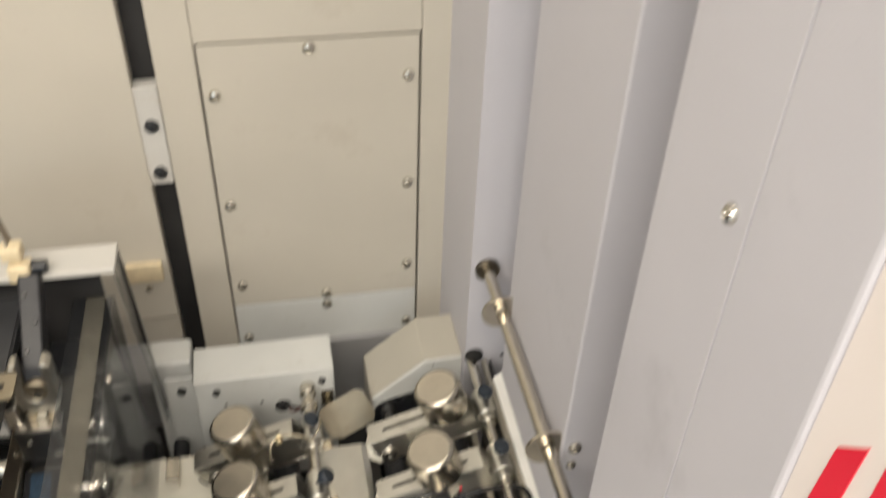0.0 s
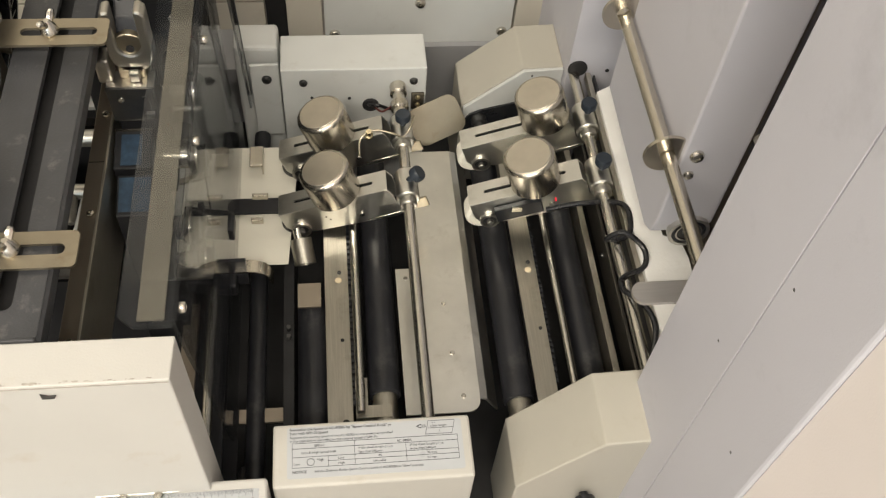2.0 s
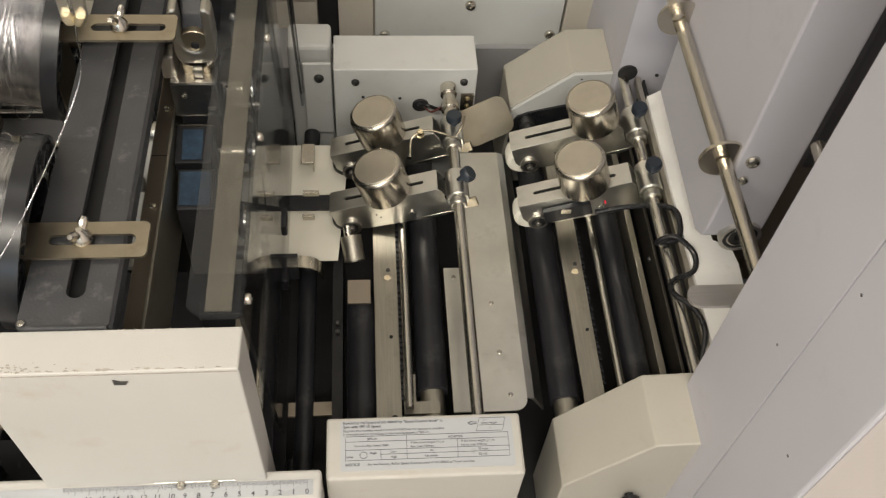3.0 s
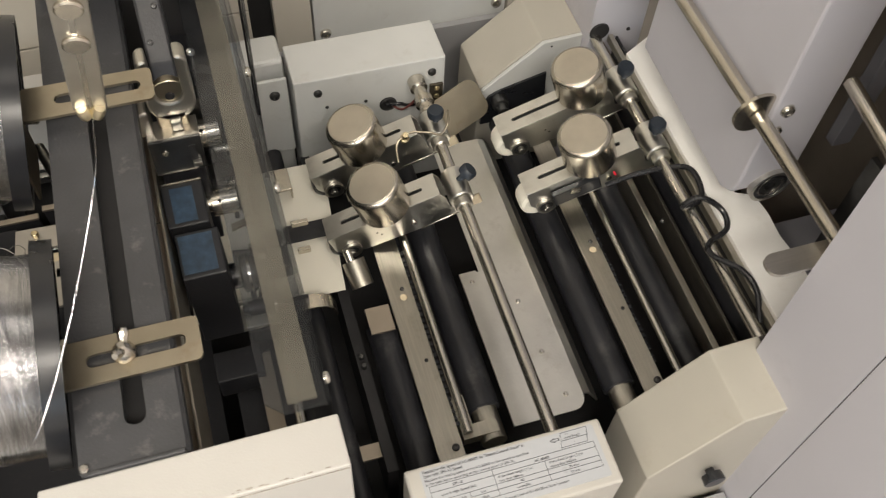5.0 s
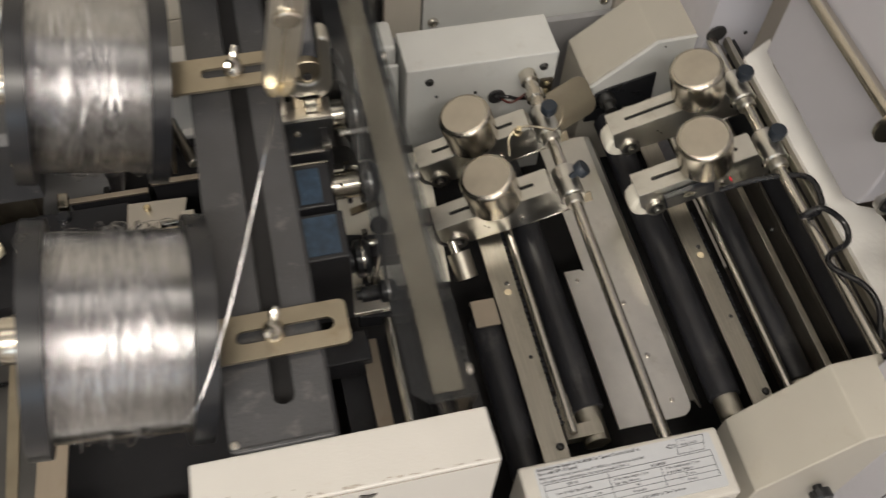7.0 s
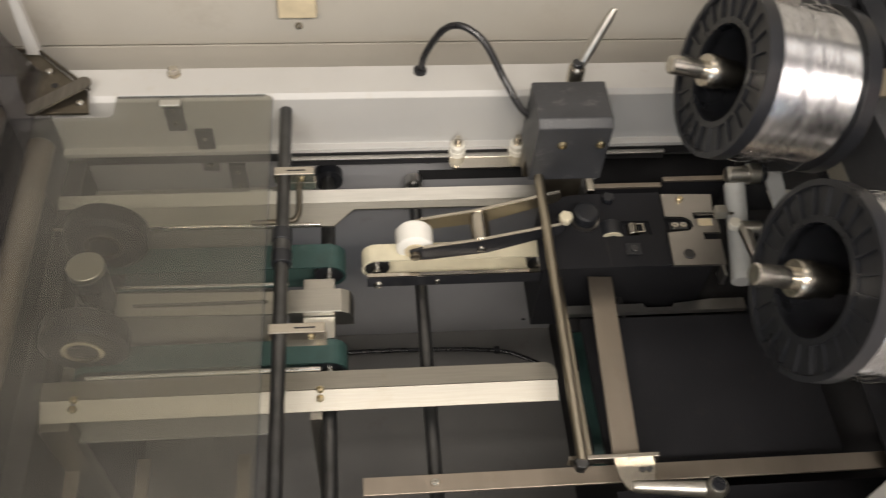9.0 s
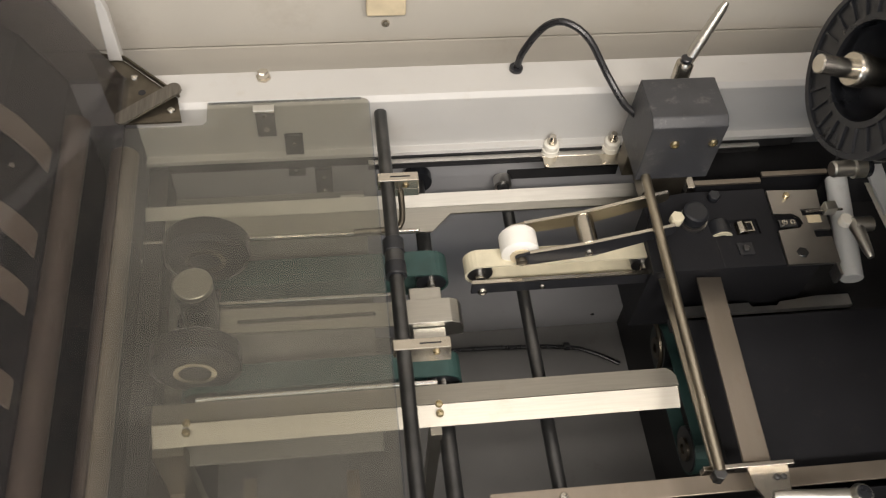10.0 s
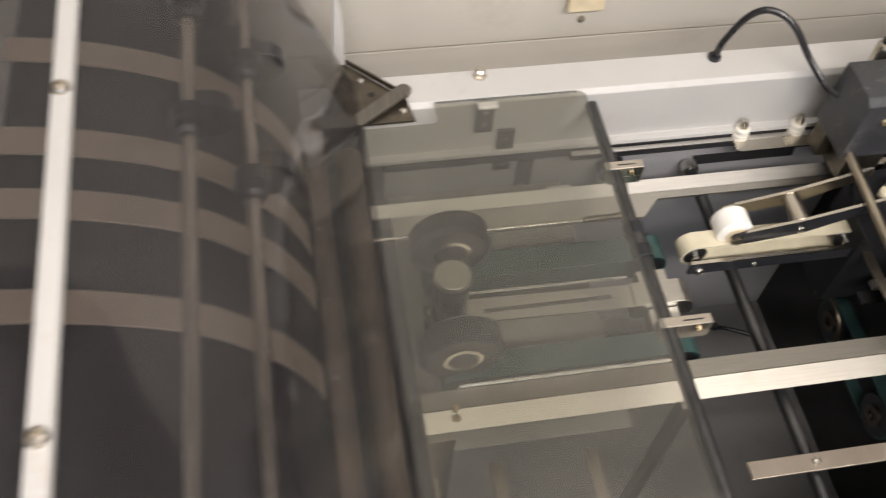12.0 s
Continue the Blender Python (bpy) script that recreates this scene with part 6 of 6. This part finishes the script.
part("strip", sbx, TAN_STEEL, cs, at=(0, 0, 0)).matrix_basis = pose(0, 0, 0.005, 0, 0, -3)
part("pointed_tab", prism(bmesh.new(), [(-0.475, 0.348), (-0.452, 0.348), (-0.447, 0.376), (-0.483, 0.376), (-0.481, 0.36)], 2, 0.606, 0.609), NICKEL, cs)
part("end_strap", B(-0.524, -0.445, 0.3735, 0.3775, 0.606, 0.618, bevel=0.0005), NICKEL, cs)
for sx in (-0.461, -0.455):
    screw(cs, (sx + 0.001, 0.366, 0.609), (0, 0, 1), 0.003, DARK_STEEL)
fs = thing("front_strip", (-0.5, 0.375, 0.575), "stained flat steel strip along the bed", "strip")
part("strip", B(-0.70, -0.2, 0.3665, 0.383, 0.577, 0.58, bevel=0.0005), TAN_STEEL, fs)
screw(fs, (-0.637, 0.375, 0.58), (0, 0, 1), 0.004, CHROME)
l2 = thing("front_lever", (-0.45, 0.33, 0.62), "bright cast clamping lever with hub", "lever")
part("arm", lathe(bmesh.new(), (-0.478, 0.343, 0.63), (-0.42, 0.335, 0.637), [(0, 0.004), (0.004, 0.0055), (0.03, 0.0062), (0.0585, 0.0075)], 16), ALUMINIUM, l2)
part("hub", lathe(bmesh.new(), (-0.412, 0.334, 0.62), (-0.412, 0.334, 0.648), [(0, 0.008), (0.004, 0.0095), (0.024, 0.0095), (0.028, 0.007)], 22), ALUMINIUM, l2)
part("cap", R((-0.412, 0.334, 0.646), (-0.412, 0.334, 0.65), 0.006, 14), BLACK_PLASTIC, l2)
part("stem", R((-0.412, 0.334, 0.553), (-0.412, 0.334, 0.622), 0.004), DARK_STEEL, l2)
ic = spline([(-0.80, 0.69, 0.223), (-0.775, 0.708, 0.223), (-0.705, 0.712, 0.223), (-0.60, 0.7115, 0.223), (-0.511, 0.7055, 0.223), (-0.473, 0.693, 0.223), (-0.441, 0.674, 0.223)])
solid("cable_tie", ring(bmesh.new(), (-0.514, 0.7055, 0.2255), (-0.507, 0.7055, 0.2255), 0.003, 0.0056, 16), BLACK_PLATE, "dark clip holding the thin cable", "clip")
solid("loom_cable", sweep(bmesh.new(), ic, 0.003), CABLE, "thin black cable on the floor of the well", "cable")
dp = thing("drive_belt", (-0.44, 0.535, 0.37), "dark green drive belt on black pulleys below the table", "belt")
TO_SIDE = Matrix(((0, 0, 1, 0), (1, 0, 0, 0), (0, 1, 0, 0), (0, 0, 0, 1)))


def stadium(r):
    return [(0.6 + r * math.cos(radians(a_)), 0.405 + r * math.sin(radians(a_))) for a_ in range(-90, 91, 15)] + [(0.475 + r * math.cos(radians(a_)), 0.405 + r * math.sin(radians(a_))) for a_ in range(90, 271, 15)]


loop_ = bmesh.new()
join(loop_, slotted(bmesh.new(), stadium(0.028), [stadium(0.0255)], -0.452, -0.436), TO_SIDE)
part("band", loop_, GREEN_BELT, dp)
for y_ in (0.6, 0.475):
    part("pulley", R((-0.453, y_, 0.405), (-0.4295, y_, 0.405), 0.0252, 32), BLACK_PLASTIC, dp)
    part("pulley_hub", ring(bmesh.new(), (-0.456, y_, 0.405), (-0.452, y_, 0.405), 0.006, 0.013, 24), OLIVE_STEEL, dp)
part("guard_arc", sweep(bmesh.new(), [(-0.46, 0.605 + 0.034 * math.cos(radians(a_)), 0.405 + 0.034 * math.sin(radians(a_))) for a_ in range(20, 200, 15)], 0.003, 8), OLIVE_STEEL, dp, "bent dark wire guard")

# ---- under the flat cover ----
for y0, y1, x, z, lab in ((0.598, 0.626, -0.934, 0.64, "a"), (0.493, 0.519, -0.941, 0.628, "b")):
    w = thing("kicker_wheel", (x, y0, z - 0.04), "black rubber kicker wheel with steel hub ring", "wheel", "kicker wheels")
    part("tyre", lathe(bmesh.new(), (x, y0, z), (x, y1, z), [(0, 0.033), (0.004, 0.0385), (0.022, 0.0385), (0.026, 0.033)], 44), RUBBER, w)
    part("hub_ring", ring(bmesh.new(), (x, y0 - 0.002, z + 0.002), (x, y0 + 0.001, z + 0.002), 0.0135, 0.018, 36), NICKEL, w)
wp = thing("wheel_post", (-0.941, 0.56, 0.59), "dark post with bright disc on top", "post")
part("column", R((-0.941, 0.558, 0.6), (-0.941, 0.561, 0.655), 0.0165, 24), BLACK_PLASTIC, wp)
part("disc", R((-0.941, 0.561, 0.655), (-0.941, 0.5615, 0.662), 0.0168, 28), ALUMINIUM, wp)
part("lower_block", B(-0.965, -0.925, 0.515, 0.57, 0.585, 0.6, bevel=0.002), BLACK_PLASTIC, wp)
for cx, z0, z1, m_ in ((-0.878, 0.646, 0.688, DARK_STEEL), (-0.853, 0.583, 0.646, DARK_STEEL), (-0.826, 0.545, 0.592, BLACK_PLATE)):
    t_ = thing("wall_tab", (cx, 0.739, z0), "dark bent sheet metal tab on the rail", "bracket", "wall tabs")
    part("plate", B(cx - 0.009, cx + 0.009, 0.7385, 0.742, z0, z1, bevel=0.0006), m_, t_)
    screw(t_, (cx, 0.7385, z0 + 0.012), (0, -1, 0), 0.0035, CHROME)
    screw(t_, (cx, 0.7385, z1 - 0.012), (0, -1, 0), 0.0025, CHROME)
tab_top = solid("bright_tab", B(-0.888, -0.868, 0.73, 0.7385, 0.6885, 0.6915, bevel=0.0006), ZINC, "small bright steel tab over the lid edge", "bracket")
solid("sensor_bracket", prism(bmesh.new(), [(0.70, 0.545), (0.735, 0.545), (0.735, 0.548), (0.703, 0.548), (0.703, 0.592), (0.70, 0.592)], 0, -0.81, -0.786), ZINC, "bent steel sensor bracket", "bracket")
for x0, x1 in ((-0.99, -0.968), (-0.915, -0.903), (-0.82, -0.808)):
    solid("floor_strap", B(x0, x1, 0.29, 0.445, 0.5, 0.503), TAN_STEEL, "stained steel strap below the cover", "strip", "floor straps")
solid("dark_well", B(-0.965, -0.83, 0.29, 0.44, 0.22, 0.224), INNER_BLACK, "black sheet in the well", "plate")
fcv = thing("flat_cover", (-0.89, 0.54, 0.68), "scuffed clear acrylic lid over the delivery bed", "lid")
oc = [(-1.004, 0.30), (-0.779, 0.30), (-0.779, 0.7405), (-0.785, 0.7435), (-0.93, 0.7435), (-0.93, 0.72), (-0.934, 0.716), (-1.004, 0.716)]
part("sheet", slotted(bmesh.new(), oc, [], 0.688, 0.691), ACRYLIC, fcv)
part("polished_edge", B(-0.7788, -0.7778, 0.301, 0.739, 0.6882, 0.6908), ACRYLIC_FLANGE, fcv)
part("rear_edge", B(-0.929, -0.786, 0.7436, 0.7444, 0.6882, 0.6908), ACRYLIC_FLANGE, fcv)

# hinge at the rear corner
hg = thing("lid_hinge", (-0.985, 0.76, 0.67), "tarnished hinge plate with a flat lever", "hinge")
part("plate", slotted(bmesh.new(), [(-1.042, 0.806), (-1.01, 0.80), (-0.957, 0.748), (-0.952, 0.719), (-1.006, 0.719), (-1.018, 0.74)], [], 0.692, 0.6945), OLIVE_STEEL, hg)
for sx, sy in ((-1.02, 0.787), (-0.998, 0.776), (-0.962, 0.732), (-0.985, 0.737)):
    screw(hg, (sx, sy, 0.6945), (0, 0, 1), 0.004, CHROME)
lb_ = bmesh.new()
q = bmesh.new()
slotted(q, rounded(-0.034, 0.034, -0.0075, 0.0075, 0.007), [], 0, 0.0025)
join(lb_, q, Matrix.Translation((-0.982, 0.737, 0.699)) @ Matrix.Rotation(radians(32), 4, "Z") @ Matrix.Rotation(radians(-6), 4, "Y"))
part("flat_lever", lb_, DARK_BAR, hg)
for sx, sy in ((-0.975, 0.752), (-0.99, 0.757)):
    part("slot_hole", R((sx, sy, 0.6942), (sx, sy, 0.6949), 0.0035, 14), INNER_BLACK, hg)
part("rear_flange", prism(bmesh.new(), [(-1.043, 0.8065), (-1.0095, 0.8005), (-0.956, 0.7482), (-0.9545, 0.7495), (-1.0085, 0.802), (-1.042, 0.808)], 2, 0.6945, 0.7, bevel=0.0003), OLIVE_STEEL, hg)
solid("cover_arm", prism(bmesh.new(), [(-1.024, 0.695), (-1.011, 0.695), (-1.012, 0.755), (-1.02, 0.795), (-1.06, 0.835), (-1.064, 0.825), (-1.024, 0.79), (-1.02, 0.775)], 1, 0.80, 0.81, bevel=0.001), PAINT_WHITE,
      "white enamelled cover support arm", "arm")

# ---- sloping delivery cover ----
sc = thing("sloping_cover", (-1.1, 0.53, 0.69), "scuffed smoked acrylic cover rising over the conveyor", "lid")
SL = [(-1.004, 0.6915), (-1.012, 0.70), (-1.02, 0.72), (-1.052, 0.795), (-1.076, 0.85), (-1.102, 0.89), (-1.14, 0.922), (-1.19, 0.944), (-1.30, 0.966)]
part("sheet", ribbon(bmesh.new(), spline([(x, 0, z) for x, z in SL], 8), 1, 0.26, 0.775, 0.003), SMOKED, sc)
for y_ in (0.409, 0.471, 0.533, 0.594):
    screw(sc, (-1.0545, y_, 0.789), (0.85, 0, 0.45), 0.0022)
part("end_sheet", prism(bmesh.new(), [(-1.006, 0.69), (-1.052, 0.792), (-1.10, 0.879), (-1.19, 0.935), (-1.30, 0.959), (-1.30, 0.69)], 1, 0.7755, 0.778), SMOKED, sc)
for x_, z_, y1_ in ((-1.054, 0.672, 0.742), (-1.017, 0.632, 0.735)):
    tt = thing("tie_tube", (x_, 0.48, z_ - 0.007), "browned steel tube across the conveyor", "tube", "tie tubes")
    part("tube", R((x_, 0.28, z_), (x_, y1_, z_), 0.0135, 24), BROWN_TUBE, tt)
wb_ = thing("white_bar", (-1.2, 0.45, 0.945), "cream enamelled cross bar with brass screws", "bar")
part("bar", prism(bmesh.new(), [(-1.1917, 0.2), (-1.1802, 0.2), (-1.1915, 0.79), (-1.203, 0.79)], 2, 0.951, 0.959, bevel=0.0015), PAINT_WHITE, wb_)
for y_ in (0.525, 0.31):
    screw(wb_, (-1.186 - 0.0192 * (y_ - 0.2), y_, 0.959), (0, 0, 1), 0.0055, NICKEL)
for x, z in ((-1.131, 0.9), (-1.096, 0.862)):
    t_ = thing("conveyor_rod", (x, 0.5, z), "pale steel conveyor rod with black collars", "rod", "conveyor rods")
    part("bar", R((x, 0.25, z), (x, 0.77, z), 0.005), NICKEL, t_)
    for y_ in ((0.655, 0.545) if x < -1.11 else (0.63, 0.52)):
        part("collar", lathe(bmesh.new(), (x, y_ - 0.012, z), (x, y_ + 0.012, z), [(0, 0.007), (0.003, 0.0095), (0.01, 0.0095), (0.011, 0.012), (0.022, 0.012), (0.024, 0.009)], 20), BLACK_PLASTIC, t_)
        part("press_roller", R((x + 0.012, y_ + 0.02, z - 0.02), (x + 0.012, y_ + 0.034, z - 0.02), 0.016, 24), RUBBER, t_)
for y0 in (0.675, 0.585, 0.53, 0.45):
    cb_ = spline([(-1.32, 0, 0.865), (-1.22, 0, 0.85), (-1.14, 0, 0.818), (-1.09, 0, 0.765), (-1.066, 0, 0.715), (-1.062, 0, 0.68)], 6)
    solid("conveyor_belt", ribbon(bmesh.new(), cb_, 1, y0 - 0.012, y0 + 0.012, 0.002), TAN_BELT, "tan flat conveyor belt", "belt", "conveyor belts")
cvb = thing("delivery_conveyor", (-1.18, 0.5, FZ), "dark conveyor body below the belts", "conveyor")
part("slope", prism(bmesh.new(), [(-1.34, 0.30), (-1.34, 0.85), (-1.22, 0.835), (-1.14, 0.80), (-1.088, 0.75), (-1.06, 0.69), (-1.055, 0.30)], 1, 0.25, 0.78), INNER_BLACK, cvb)
part("side_wall", B(-1.0, -0.981, 0.28, 0.742, 0.21, 0.60), INNER_BLACK, cvb)
part("base", B(-1.34, -0.985, 0.27, 0.84, FZ, 0.30), PAINT_CHASSIS, cvb)
part("front_cheek", prism(bmesh.new(), [(-1.42, 0.30), (-1.42, 0.83), (-1.21, 0.815), (-1.17, 0.80), (-1.09, 0.70), (-1.07, 0.30)], 1, 0.30, 0.333, bevel=0.003), PAINT_WHITE, cvb)
part("end_frame", B(-1.42, -1.27, 0.20, 0.85, FZ, 0.885, bevel=0.004), PAINT_WHITE, cvb)
